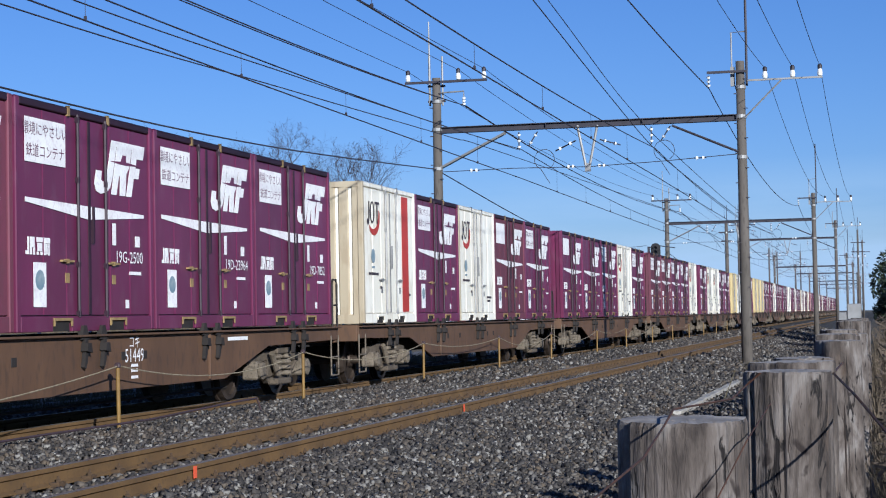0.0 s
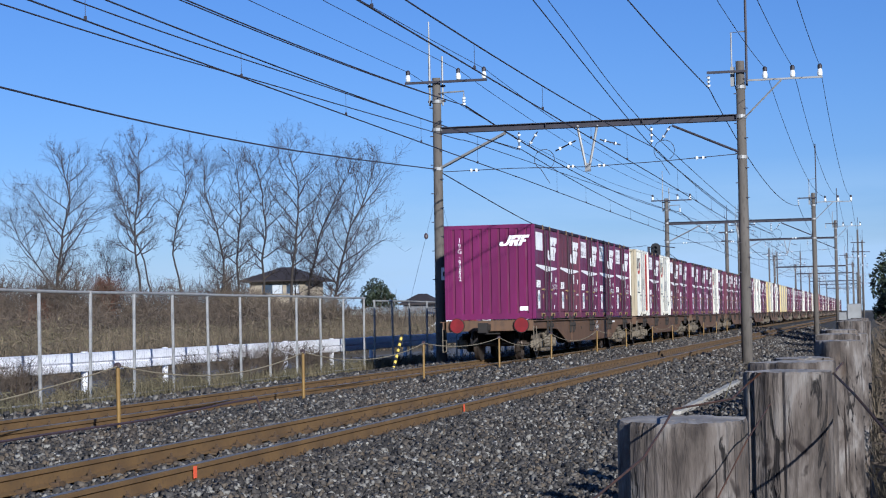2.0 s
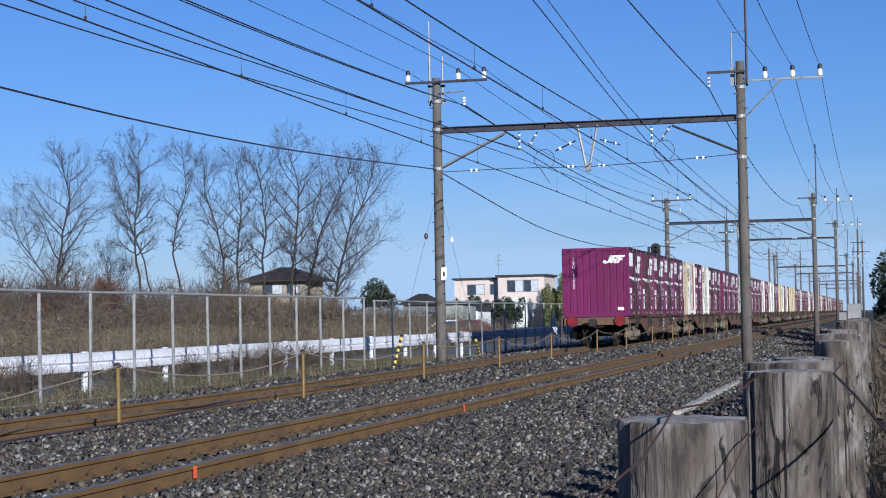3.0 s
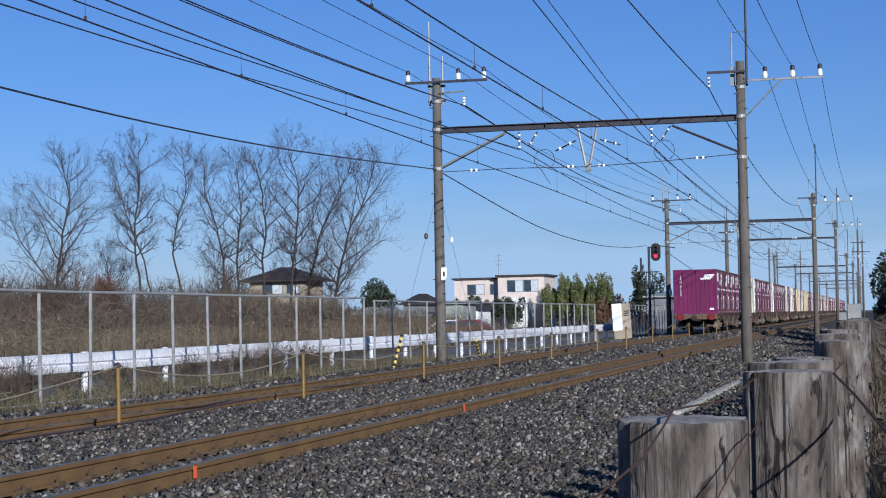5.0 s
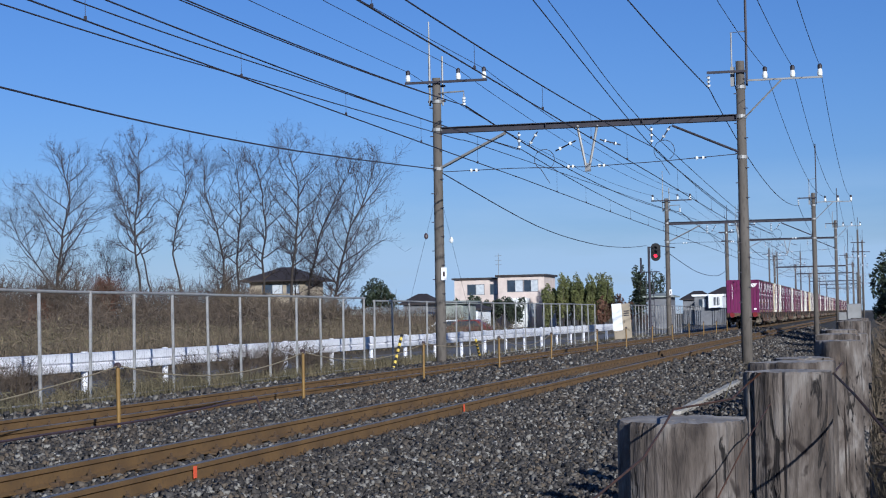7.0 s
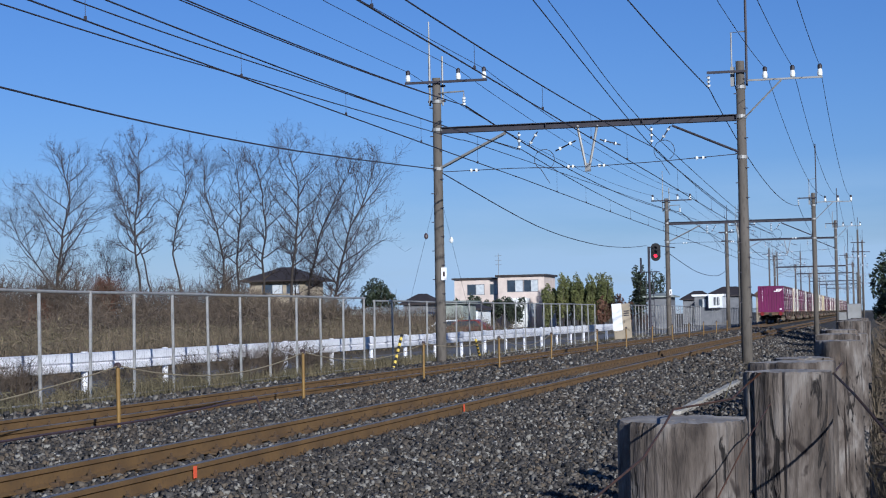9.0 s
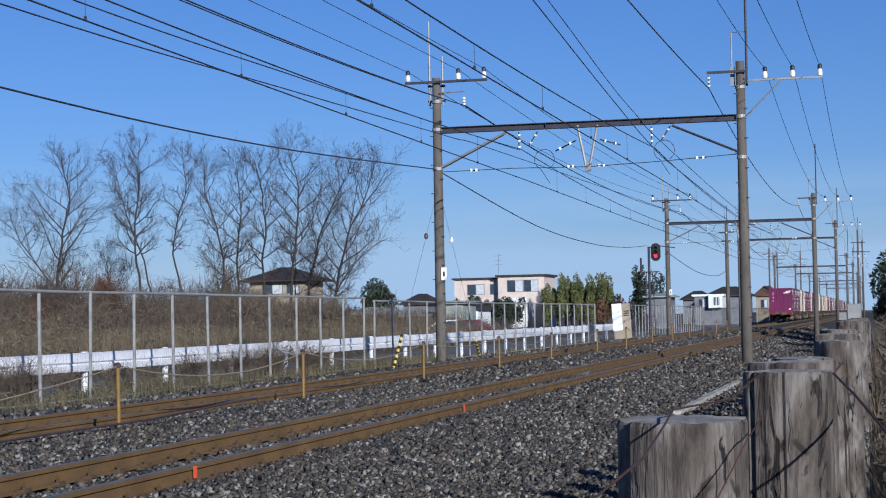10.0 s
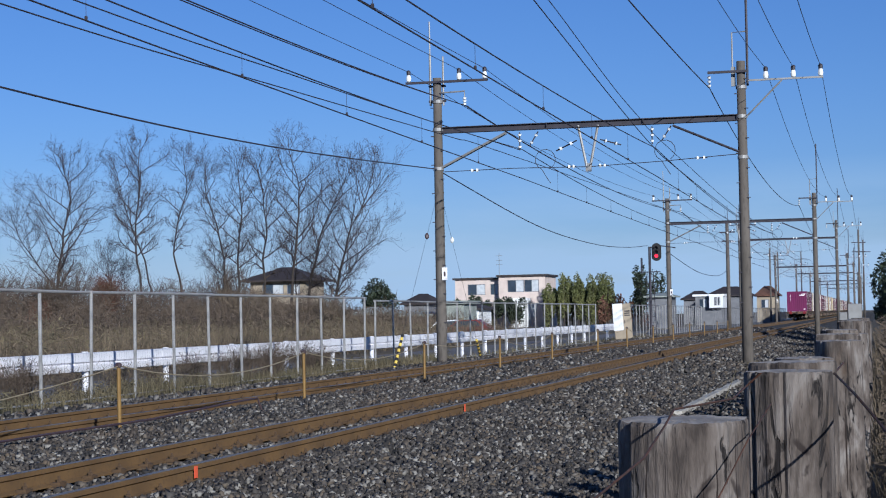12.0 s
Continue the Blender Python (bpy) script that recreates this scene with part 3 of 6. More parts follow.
    for y in (-0.55, 0.5):
        bm = B()
        box(bm, W - 0.03, W + 0.008, y - 0.025, y + 0.025, H - 0.1, H + 0.015)
        part("roof_catch", bm, M_YELLOW if purple else M_GALV, thing)
    face = W - 0.0125
    if purple:
        emblem(0.1, 1.6, 1.5, 0.64, paint, thing, Matrix.Translation((face, 0, 0)))
        if panel != "none":
            pl = part("notice_panel", B_box(face, face + 0.003, -1.6, -0.62, 1.82, 2.3), M_MARK, thing, "white painted notice panel")
            if panel == "words":
                for s, z in (("環境にやさしい", 2.17), ("鉄道コンテナ", 1.94)):
                    part("writing", word(s, 0.155, M_PURPLE), None, pl, "", Matrix.Translation((face + 0.0045, -1.11, z)) @ Matrix.Rotation(radians(90), 4, "Z"))
        bm = B()
        prism(bm, [(-1.6, 1.39), (-0.05, 1.27), (-0.05, 1.42), (-1.6, 1.44)], "x", face, face + 0.003)
        prism(bm, [(0.0, 1.27), (1.55, 1.36), (1.55, 1.40), (0.0, 1.42)], "x", face, face + 0.003)
        part("stripe", bm, M_MARK, thing, "white tapering stripe")
        bm = B()
        for y, w, z0, z1 in ((-1.6, 0.045, 0.83, 0.87), (-1.553, 0.04, 0.83, 1.02), (-1.49, 0.04, 0.83, 1.02), (-1.448, 0.06, 0.91, 1.02), (-1.42, 0.04, 0.83, 0.908), (-1.34, 0.15, 0.97, 1.02), (-1.32, 0.11, 0.87, 0.96), (-1.34, 0.05, 0.83, 0.865),
                         (-1.25, 0.05, 0.83, 0.865), (-1.165, 0.04, 0.83, 1.02), (-1.12, 0.1, 0.96, 1.02), (-1.11, 0.03, 0.84, 0.955), (-1.06, 0.03, 0.83, 0.955)):
            box(bm, face, face + 0.003, y, y + w, z0, z1)
        tagged(part("owner_marking", bm, M_MARK, thing, "white owner marking"), kind="stuff")
        if sticker:
            st = part("sticker", B_box(face, face + 0.003, -1.42, -1.12, 0.27, 0.75), M_MARK, thing, "white and blue sticker")
            bm = B()
            lathe(bm, (face + 0.003, -1.27, 0.56), [(0.11, 0), (0.11, 0.002)], "x", 14)
            part("sticker_picture", bm, M_BLUE, st)
        bm = B()
        box(bm, face, face + 0.003, 1.28, 1.42, 1.0, 1.13)
        box(bm, face, face + 0.003, 1.1, 1.45, 0.66, 0.7)
        box(bm, face, face + 0.003, 0.98, 1.08, 0.26, 0.36)
        box(bm, face, face + 0.003, 0.62, 0.72, 1.0, 1.26)
        tagged(part("small_markings", bm, M_MARK, thing), kind="stuff")
        if code:
            part("number", word(code, 0.2, M_MARK), None, thing, "white container number", Matrix.Translation((face + 0.004, 1.1, 0.86)) @ Matrix.Rotation(radians(90), 4, "Z"))
    elif kind == "W":
        bm = B()
        prism(bm, [(-1.52, 1.8), (-1.46, 1.74), (-1.38, 1.78), (-1.35, 1.9), (-1.35, 2.17), (-1.41, 2.17), (-1.41, 1.92), (-1.44, 1.82), (-1.5, 1.86)], "x", face, face + 0.003)
        oval = [(math.cos(t), math.sin(t)) for t in [radians(i * 20 + 1) for i in range(18)] + [radians(360)]]
        prism(bm, [(-1.17 + 0.14 * a, 1.98 + 0.2 * b) for a, b in oval] + [(-1.17 + 0.09 * a, 1.98 + 0.16 * b) for a, b in oval[::-1]], "x", face, face + 0.003)
        prism(bm, [(-0.99, 2.18), (-0.99, 2.1), (-0.97, 2.14), (-0.88, 2.14), (-0.88, 1.78), (-0.82, 1.78), (-0.82, 2.14), (-0.73, 2.14), (-0.71, 2.1), (-0.71, 2.18)], "x", face, face + 0.003)
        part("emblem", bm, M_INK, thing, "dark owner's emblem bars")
        bm = B()
        arc = [(-1.08 + 0.4 * math.sin(t), 1.93 - 0.36 * math.cos(t)) for t in [radians(-40 + 11.5 * i) for i in range(13)]]
        inner = [(-1.13 + 0.38 * math.sin(t), 1.99 - 0.31 * math.cos(t)) for t in [radians(-40 + 11.5 * i) for i in range(13)]]
        prism(bm, arc + inner[::-1], "x", face, face + 0.003)
        part("emblem_arc", bm, M_RED, thing, "red crescent")
        bm = B()
        lathe(bm, (face, -1.15, 1.2), [(0.13, 0), (0.13, 0.003)], "x", 14)
        box(bm, face, face + 0.003, -1.24, -1.06, 0.98, 1.02)
        part("sticker_picture", bm, M_BLUE, thing)
        bm = B()
        for y0, y1, z in ((-1.45, -1.28, 0.86), (-1.25, -1.0, 0.86), (-0.97, -0.82, 0.86), (-0.7, -0.6, 0.62), (0.95, 1.42, 0.5), (1.0, 1.3, 0.42)):
            box(bm, face, face + 0.003, y0, y1, z, z + 0.045)
        tagged(part("small_markings", bm, M_INK, thing), kind="stuff")
    return thing


def B_box(*d):
    bm = B()
    box(bm, *d)
    return bm


def word(s, size, m):
    key = (s, size, m.name)
    if key not in WORDS:
        WORDS[key] = writing(s, size, m)
    return WORDS[key]


def bogie(parent, yc, wheels):
    bg_ = part("bogie_bolster", B_box(-0.95, 0.95, yc - 0.16, yc + 0.16, 0.42, 0.7), M_UNDER, parent)
    for sx in (-1, 1):
        x = sx * 0.98
        bm = B()
        prism(bm, [(yc - 1.35, 0.54), (yc - 1.3, 0.64), (yc - 0.75, 0.66), (yc - 0.5, 0.72), (yc + 0.5, 0.72), (yc + 0.75, 0.66), (yc + 1.3, 0.64), (yc + 1.35, 0.54), (yc + 0.72, 0.54), (yc + 0.48, 0.6),
                   (yc + 0.46, 0.31), (yc + 0.4, 0.21), (yc - 0.4, 0.21), (yc - 0.46, 0.31), (yc - 0.48, 0.6), (yc - 0.72, 0.54)], "x", x - 0.07, x + 0.03)
        for e in (-1, 1):
            prism(bm, [(yc + e * 0.44, 0.22), (yc + e * 0.42, 0.31), (yc + e * 0.84, 0.54), (yc + e * 0.95, 0.54)], "x", x - 0.06, x + 0.05)
        box(bm, x - 0.05, x + 0.16, yc - 0.36, yc + 0.36, 0.2, 0.29)
        box(bm, x - 0.05, x + 0.14, yc - 0.3, yc + 0.3, 0.66, 0.76)
        part("bogie_frame", bevelled(bm, 0.015), M_FRAME, bg_)
        for e in (-1, 1):
            y = yc + e * 1.05
            bm = B()
            box(bm, x - 0.12, x + 0.12, y - 0.13, y + 0.13, 0.3, 0.57)
            bevelled(bm, 0.025)
            lathe(bm, (x + sx * 0.13, y, 0.43), [(0.13, 0), (0.13, 0.04 * sx), (0.09, 0.06 * sx)], "x", 12)
            part("axle_box", bm, M_BOGIE, bg_)
            bm = B()
            for k in range(4):
                lathe(bm, (x + sx * 0.09, yc + e * 0.2, 0.33 + 0.085 * k), [(0.06, 0), (0.09, 0.02), (0.09, 0.05), (0.06, 0.07)], "z", 10)
            part("coil_spring", bm, M_BOGIE, bg_)
        bm = B()
        pipe(bm, [(x + sx * 0.13, yc - 0.55, 0.68), (x + sx * 0.13, yc - 0.28, 0.36)], 0.045, 8)
        part("damper", bm, M_BOGIE, bg_)
    for e in (-1, 1):
        bm = B()
        for s in (-0.56, 0.56):
            sg = 1 if s > 0 else -1
            lathe(bm, (s - sg * 0.07, 0, 0), [(0.46, 0), (0.455, 0.03 * sg), (0.43, 0.036 * sg), (0.43, 0.13 * sg), (0.36, 0.13 * sg), (0.34, 0.09 * sg), (0.14, 0.09 * sg), (0.12, 0.16 * sg)], "x", 24)
        pipe(bm, [(-0.95, 0, 0), (0.95, 0, 0)], 0.075, 10)
        box(bm, 0.618, 0.626, -0.03, 0.03, 0.16, 0.32)
        w = part("wheelset", bm, M_WHEEL, parent, "", pose(0, yc + e * 1.05, 0.433))
        wheels.append(w)


def flat_wagon():
    """A container flat wagon; origin at rail level, half way along."""
    wg = tagged(new("container_wagon"), "brown fish-bellied container flat wagon, dusty, on two bogies", "wagon", "wagons of the train")
    wheels = []
    for sx in (-1, 1):
        x = sx * 1.2
        bm = B()
        prism(bm, [(-9.6, 1.04), (-9.6, 0.83), (-6.1, 0.8), (-4.3, 0.38), (4.3, 0.38), (6.1, 0.8), (9.6, 0.83), (9.6, 1.04)], "x", x - 0.02, x + 0.02)
        box(bm, x - 0.09, x + 0.09, -9.6, 9.6, 1.02, 1.045)
        for i in range(-4, 5):
            box(bm, min(x, x + sx * 0.05), max(x, x + sx * 0.05), i * 0.92 - 0.02, i * 0.92 + 0.02, 0.4, 1.02) if i in (-4, 4) else None
        sill = part("side_sill", bevelled(bm, 0.005), M_WAGON, wg)
        for y in (-3.0, -1.9, 0.3, 0.88, 1.52):
            part("lightening_hole", bevelled(B_box(x + sx * 0.02 - 0.006, x + sx * 0.02 + 0.006, y - 0.06, y + 0.06, 0.73, 0.83), 0.004), M_UNDER, sill)
    bm = B()
    box(bm, -0.3, 0.3, -9.49, 9.49, 0.7, 1.0)
    for i in range(11):
        box(bm, -1.19, 1.19, -9.4 + i * 1.88 - 0.06, -9.4 + i * 1.88 + 0.06, 0.84, 1.035)
    part("centre_sill", bm, M_UNDER, wg)
    bm = B()
    box(bm, -1.17, 1.17, -9.49, 9.49, 1.016, 1.036)
    part("deck", bm, M_UNDER, wg)
    for sy in (-1, 1):
        bm = B()
        box(bm, -1.12, 1.2, min(sy * 9.5, sy * 9.64), max(sy * 9.5, sy * 9.64), 0.78, 1.06)
        part("end_beam", bevelled(bm, 0.01), M_WAGON, wg)
        bm = B()
        box(bm, -0.09, 0.09, min(sy * 9.6, sy * 10.02), max(sy * 9.6, sy * 10.02), 0.8, 0.96)
        box(bm, -0.14, 0.1, min(sy * 9.98, sy * 10.18), max(sy * 9.98, sy * 10.18), 0.74, 1.0)
        part("coupler", bevelled(bm, 0.008), M_UNDER, wg)
        bm = B()
        pipe(bm, [(-0.4, sy * 9.6, 0.8), (-0.42, sy * 9.75, 0.55), (-0.35, sy * 9.95, 0.45), (-0.2, sy * 10.0, 0.6)], 0.03, 6)
        part("air_hose", bm, M_UNDER, wg)
        for sx in (-1, 1):
            bm = B()
            x = sx * 1.22
            y0 = sy * 9.4
            for k in (0.25, 0.55):
                pipe(bm, [(x, y0 - 0.2, k), (x, y0 + 0.2, k)], 0.014, 6)
            pipe(bm, [(x, y0 - 0.2, 0.9), (x, y0 - 0.2, 0.25)], 0.014, 6)
            pipe(bm, [(x, y0 + 0.2, 0.9), (x, y0 + 0.2, 0.25)], 0.014, 6)
            part("step", bm, M_BOGIE, wg)
    for sx in (-1, 1):
        bm = B()
        x = sx * 1.2
        pipe(bm, [(x, 9.62, 1.0), (x, 9.62, 1.75), (x, 9.58, 1.82), (x, 9.4, 1.82), (x, 9.36, 1.75), (x, 9.36, 1.0)], 0.02, 6)
        pipe(bm, [(x, 9.62, 1.4), (x, 9.36, 1.4)], 0.016, 6)
        part("handrail", bm, M_UNDER, wg)
    for i in range(5):
        for e in (-0.24, 0.26):
            y = (i - 2) * PITCH + e
            bm = B()
            prism(bm, [(y - 0.1, 0.99), (y + 0.1, 0.99), (y + 0.03, 1.15), (y - 0.04, 1.15)], "x", 1.2, 1.262)
            prism(bm, [(y - 0.06, 0.68), (y - 0.03, 0.66), (y + 0.02, 0.74), (y + 0.05, 0.88), (y + 0.03, 1.0), (y - 0.03, 1.0), (y - 0.02, 0.86)], "x", 1.225, 1.275)
            prism(bm, [(y - 0.06, 0.86), (y + 0.08, 0.84), (y + 0.05, 0.95), (y - 0.04, 0.95)], "x", 1.225, 1.31)
            part("container_clamp", bm, M_UNDER, wg)
    for yc in (-7.1, 7.1):
        bogie(wg, yc, wheels)
    part("brake_box", B_box(0.2, 0.9, 1.2, 2.6, 0.4, 0.75), M_UNDER, wg)
    bm = B()
    pipe(bm, [(0.75, -2.5, 0.5), (0.75, -0.6, 0.5)], 0.17, 10)
    part("air_reservoir", bm, M_UNDER, wg)
    bm = B()
    pipe(bm, [(0.62, -5.9, 0.2), (0.62, 5.9, 0.2)], 0.02, 5)
    part("brake_pipe", bm, M_UNDER, wg)
    return wg


def place_text(s, size, parent, x, y, z, m, name="number", label=""):
    return part(name, word(s, size, m), None, parent, label, Matrix.Translation((x, y, z)) @ Matrix.Rotation(radians(90), 4, "Z"))


TYPES = "PPPPP WPWPP PQPWP QQPPW PWWPP CWPWP CCCPQ PWPQP PPWWP PWPPP WPWPP WPOPP PPWPP PWPPP WPPPP PPPWP PWPPP PPWPP PPPPW PPPPP".split()
train = []          # (object, x, y at the start, z)
wagons = []
proto_w = flat_wagon()
protos = {}
LABELS = {"P": "purple steel freight container with white markings on a wagon", "Q": "faded brownish purple freight container on a wagon",
          "W": "off-white steel freight container with dark emblem on a wagon", "C": "cream steel freight container on a wagon", "O": "red-orange steel freight container on a wagon"}
SPECIAL = {(0, 0): ("P", dict(panel="plain", magenta_end=True, code="19G-9252", label="purple freight container with bright magenta ribbed end, last of the train")),
           (0, 1): ("Q", dict(panel="none", label="faded purple freight container without notice panel")),
           (0, 2): ("P", dict(code="19G-2500", label="purple freight container with white notice panel and number")),
           (0, 3): ("P", dict(code="19D-23964", label="purple freight container with rust spots and white notice panel")),
           (0, 4): ("P", dict(code="19D-7852", label="purple freight container with white notice panel beside the wagon gap")),
           (1, 0): ("W", dict(label="off-white freight container with red stripe and dark emblem")),
           (1, 3): ("Q", dict(panel="plain", label="dull purple freight container with blank white panel")),
           (2, 0): ("P", dict(panel="plain", label="purple freight container with blank white panel")),
           (2, 1): ("P", dict(panel="none", label="purple freight container with emblem and no panel"))}
for k, row in enumerate(TYPES):
    yw = TAIL + 2.5 * PITCH + LENGTH * k
    w = proto_w if k == 0 else copy_thing(proto_w, pose(FAR_X, yw, 0))
    wagons.append(w)
    train.append((w, yw, 0.0))
    for i, c in enumerate(row):
        y = TAIL + (i + 0.5) * PITCH + LENGTH * k
        if (k, i) in SPECIAL:
            kd, kw = SPECIAL[(k, i)]
            ob = freight_container(kd, **kw)
        elif c not in protos:
            ob = protos[c] = freight_container(c, panel="words", label=LABELS[c])
        else:
            ob = copy_thing(protos[c], pose(FAR_X, y, FLOOR))
        if (k, i) == (1, 0):
            part("stripe", B_box(1.2125, 1.2165, 0.86, 1.3, 0.2, 2.38), M_RED, ob, "broad red stripe")
        train.append((ob, y, FLOOR))
first = wagons[0]
tagged(first, "brown container flat wagon with red tail discs, last of the train")
for sx in (-0.8, 0.92):
    bm = B()
    lathe(bm, (sx, -9.72, 0.93), [(0.2, 0), (0.2, 0.05), (0.05, 0.08)], "y", 24)
    disc = part("tail_disc", bm, M_UNDER, first, "round red tail reflector")
    bm = B()
    lathe(bm, (sx, -9.728, 0.93), [(0.185, 0), (0.185, 0.007)], "y", 24)
    part("reflector", bm, M_REFLECT, disc)
place_text("コキ", 0.17, first, 1.225, 1.2, 0.93, M_MARK, "class_marking")
place_text("51449", 0.23, first, 1.225, 1.2, 0.77, M_MARK, "number", "white wagon number")
bm = B()
for z in (0.58, 0.64, 0.5):
    box(bm, 1.222, 1.225, 1.1, 1.3, z, z + 0.035)
box(bm, 1.222, 1.225, 4.4, 5.2, 0.9, 0.95)
tagged(part("small_markings", bm, M_MARK, first), kind="stuff")
# the rear end of the last container: mark and upright number
rear = train[1][0]
emblem(0.0, 0.0, 0.84, 0.28, M_MAGENTA, rear, Matrix.Translation((0.26, -1.8255, 1.93)) @ Matrix.Rotation(radians(-90), 4, "Z"))
for i, ch in enumerate("19G-9252"):
    part("number", word(ch, 0.17, M_MARK), None, rear, "", pose(-0.8, -1.829, 2.1 - 0.145 * i))
bm = B()
box(bm, 0.8, 1.02, -1.829, -1.826, 0.22, 0.33)
tagged(part("small_markings", bm, M_MARK, rear), kind="stuff")


# ---- overhead line ----
def insulator(parent, x, y, z, h=0.34):
    bm = B()
    lathe(bm, (x, y, z), [(0.03, 0), (0.065, 0.02), (0.075, h * 0.3), (0.06, h * 0.55), (0.05, h * 0.6)], "z", 10)
    ins = part("insulator", bm, M_PORCELAIN, parent, "white porcelain insulator")
    bm = B()
    lathe(bm, (x, y, z + h * 0.6), [(0.06, 0), (0.065, h * 0.3), (0.03, h * 0.42)], "z", 8)
    part("insulator_cap", bm, M_WIRE, ins)


def disc_string(parent, a, b, n=3):
    """A strain insulator between two points."""
    a, b = Vector(a), Vector(b)
    bm = B()
    pipe(bm, [a, b], 0.02, 6)
    part("strain_rod", bm, M_STEEL, parent)
    for i in range(n):
        p = a.lerp(b, (i + 0.5) / n)
        d = (b - a).normalized() * 0.028
        bm = B()
        pipe(bm, [p - d, p - d * 0.2, p + d * 0.2, p + d], 0.058, 10, 0.04)
        part("insulator_disc", bm, M_PORCELAIN, parent, "white porcelain disc")


def catenary_portal():
    pt = tagged(new("catenary_portal"), "pair of concrete poles with steel beam and insulators over both tracks", "catenary portal", "catenary portals")
    XL, XR = -12.44, -3.6
    for x, top in ((XL, 8.2), (XR, 8.24)):
        bm = B()
        pipe(bm, [(x, 0, -2.2), (x, 0, 2.0), (x, 0, 5.0), (x, 0, top)], 0.163, 20, 0.122)
        pole = smooth(part("pole", bm, M_CONCRETE, pt, "weathered round concrete pole"))
        bm = B()
        for i in range(17):
            z = 1.0 + i * 0.42
            for s in (-1, 1):
                if (i + (s > 0)) % 2:
                    box(bm, x + s * 0.14 - 0.05, x + s * 0.14 + 0.05, -0.12, -0.095, z, z + 0.025)
        tagged(part("climbing_steps", bm, M_STEEL, pole), kind="stuff")
        for z in (6.67, 5.52, 7.5):
            bm = B()
            lathe(bm, (x, 0, z - 0.05), [(0.15, 0), (0.155, 0.01), (0.15, 0.1)], "z", 16)
            part("band", bm, M_GALV, pole)
    bm = B()
    x0, x1 = XL + 0.12, XR - 0.12
    box(bm, x0, x1, -0.1, 0.1, 6.56, 6.58)
    box(bm, x0, x1, -0.1, 0.1, 6.72, 6.74)
    box(bm, x0, x1, -0.012, 0.012, 6.575, 6.725)
    for x in (x0, -9.2, -6.4, x1 - 0.02):
        box(bm, x, x + 0.02, -0.095, 0.095, 6.575, 6.725)
    part("beam", bm, M_STEEL, pt, "dark steel portal beam")
    for xa, za, xb, zb, m in ((XL + 0.1, 5.55, -10.4, 6.5, M_GALV), (XR - 0.1, 5.68, -5.55, 6.5, M_STEEL)):
        for dy in (-0.07, 0.07):
            bm = B()
            pipe(bm, [(xa, dy, za), (xb, dy, zb)], 0.035, 6)
            part("brace", bm, m, pt)
    # pole-top arms
    bm = B()
    box(bm, -13.35, -10.88, -0.19, -0.13, 8.03, 8.1)
    part("crossarm", bm, M_STEEL, pt)
    for x in (-13.26, -11.74, -10.97):
        insulator(pt, x, -0.16, 8.1)
    bm = B()
    pipe(bm, [(-12.67, 0.1, 7.4), (-12.67, 0.1, 8.9)], 0.035, 6)
    pipe(bm, [(-12.67, 0.1, 8.9), (-12.67, 0.1, 9.9)], 0.022, 6)
    part("mast", bm, M_GALV, pt)
    bm = B()
    pipe(bm, [(-12.28, 0.1, 7.4), (-12.28, 0.1, 8.85)], 0.03, 6)
    part("mast", bm, M_GALV, pt)
    bm = B()
    box(bm, -12.72, -12.2, 0.07, 0.13, 7.5, 7.56)
    box(bm, -12.72, -12.2, 0.07, 0.13, 7.95, 8.0)
    part("mast_clamp", bm, M_STEEL, pt)
    bm = B()
    pipe(bm, [(-12.3, 0, 7.76), (-11.62, 0, 7.78), (-11.62, 0, 7.58)], 0.025, 6)
    part("feeder_bracket", bm, M_GALV, pt)
    disc_string(pt, (-11.62, 0, 7.6), (-11.62, 0, 7.36))
    bm = B()
    pipe(bm, [(-3.43, 0.1, 7.55), (-3.42, 0.1, 9.0), (-3.42, 0.1, 11.2)], 0.04, 6)
    part("mast", bm, M_STEEL, pt)
    bm = B()
    pipe(bm, [(-3.84, 0.1, 7.6), (-3.84, 0.1, 9.08), (-3.43, 0.1, 9.1)], 0.025, 6)
    box(bm, -3.88, -3.76, 0.05, 0.12, 7.55, 8.1)
    part("mast_stay", bm, M_GALV, pt)
    bm = B()
    box(bm, -4.52, -3.4, -0.2, -0.14, 7.9, 7.97)
    part("crossarm", bm, M_STEEL, pt)
    disc_string(pt, (-4.48, -0.17, 7.85), (-4.48, -0.1, 7.52))
    bm = B()
    box(bm, -3.4, -1.32, -0.2, -0.15, 7.64, 7.69)
    part("crossarm", bm, M_GALV, pt)
    bm = B()
    pipe(bm, [(-2.45, -0.17, 7.64), (-3.5, -0.1, 6.62)], 0.025, 6)
    part("brace", bm, M_GALV, pt)
    for x in (-2.9, -2.14, -1.39):
        insulator(pt, x, -0.17, 7.69)
    # hangers and pull-off
    for xa, xb in ((-8.28, -8.05), (-7.7, -7.95)):
        bm = B()
        pipe(bm, [(xa, 0, 6.62), (xb, 0, 5.42)], 0.04, 6)
        part("hanger", bm, M_GALV, pt)
    bm = B()
    box(bm, -8.08, -7.92, -0.03, 0.03, 5.28, 5.52)
    part("hanger_plate", bm, M_GALV, pt)
    bm = B()
    pipe(bm, [(-12.3, 0, 5.43), (-10.2, 0, 5.46), (-8.0, 0, 5.42), (-5.8, 0, 5.5), (-3.7, 0, 5.62)], 0.012, 6)
    part("span_wire", bm, M_WIRE, pt)
    for a, b, z in ((-11.5, -11.2, 5.44), (-8.62, -8.36, 5.44), (-7.72, -7.46, 5.44), (-4.95, -4.6, 5.55)):
        disc_string(pt, (a, 0, z), (b, 0, z), 2)
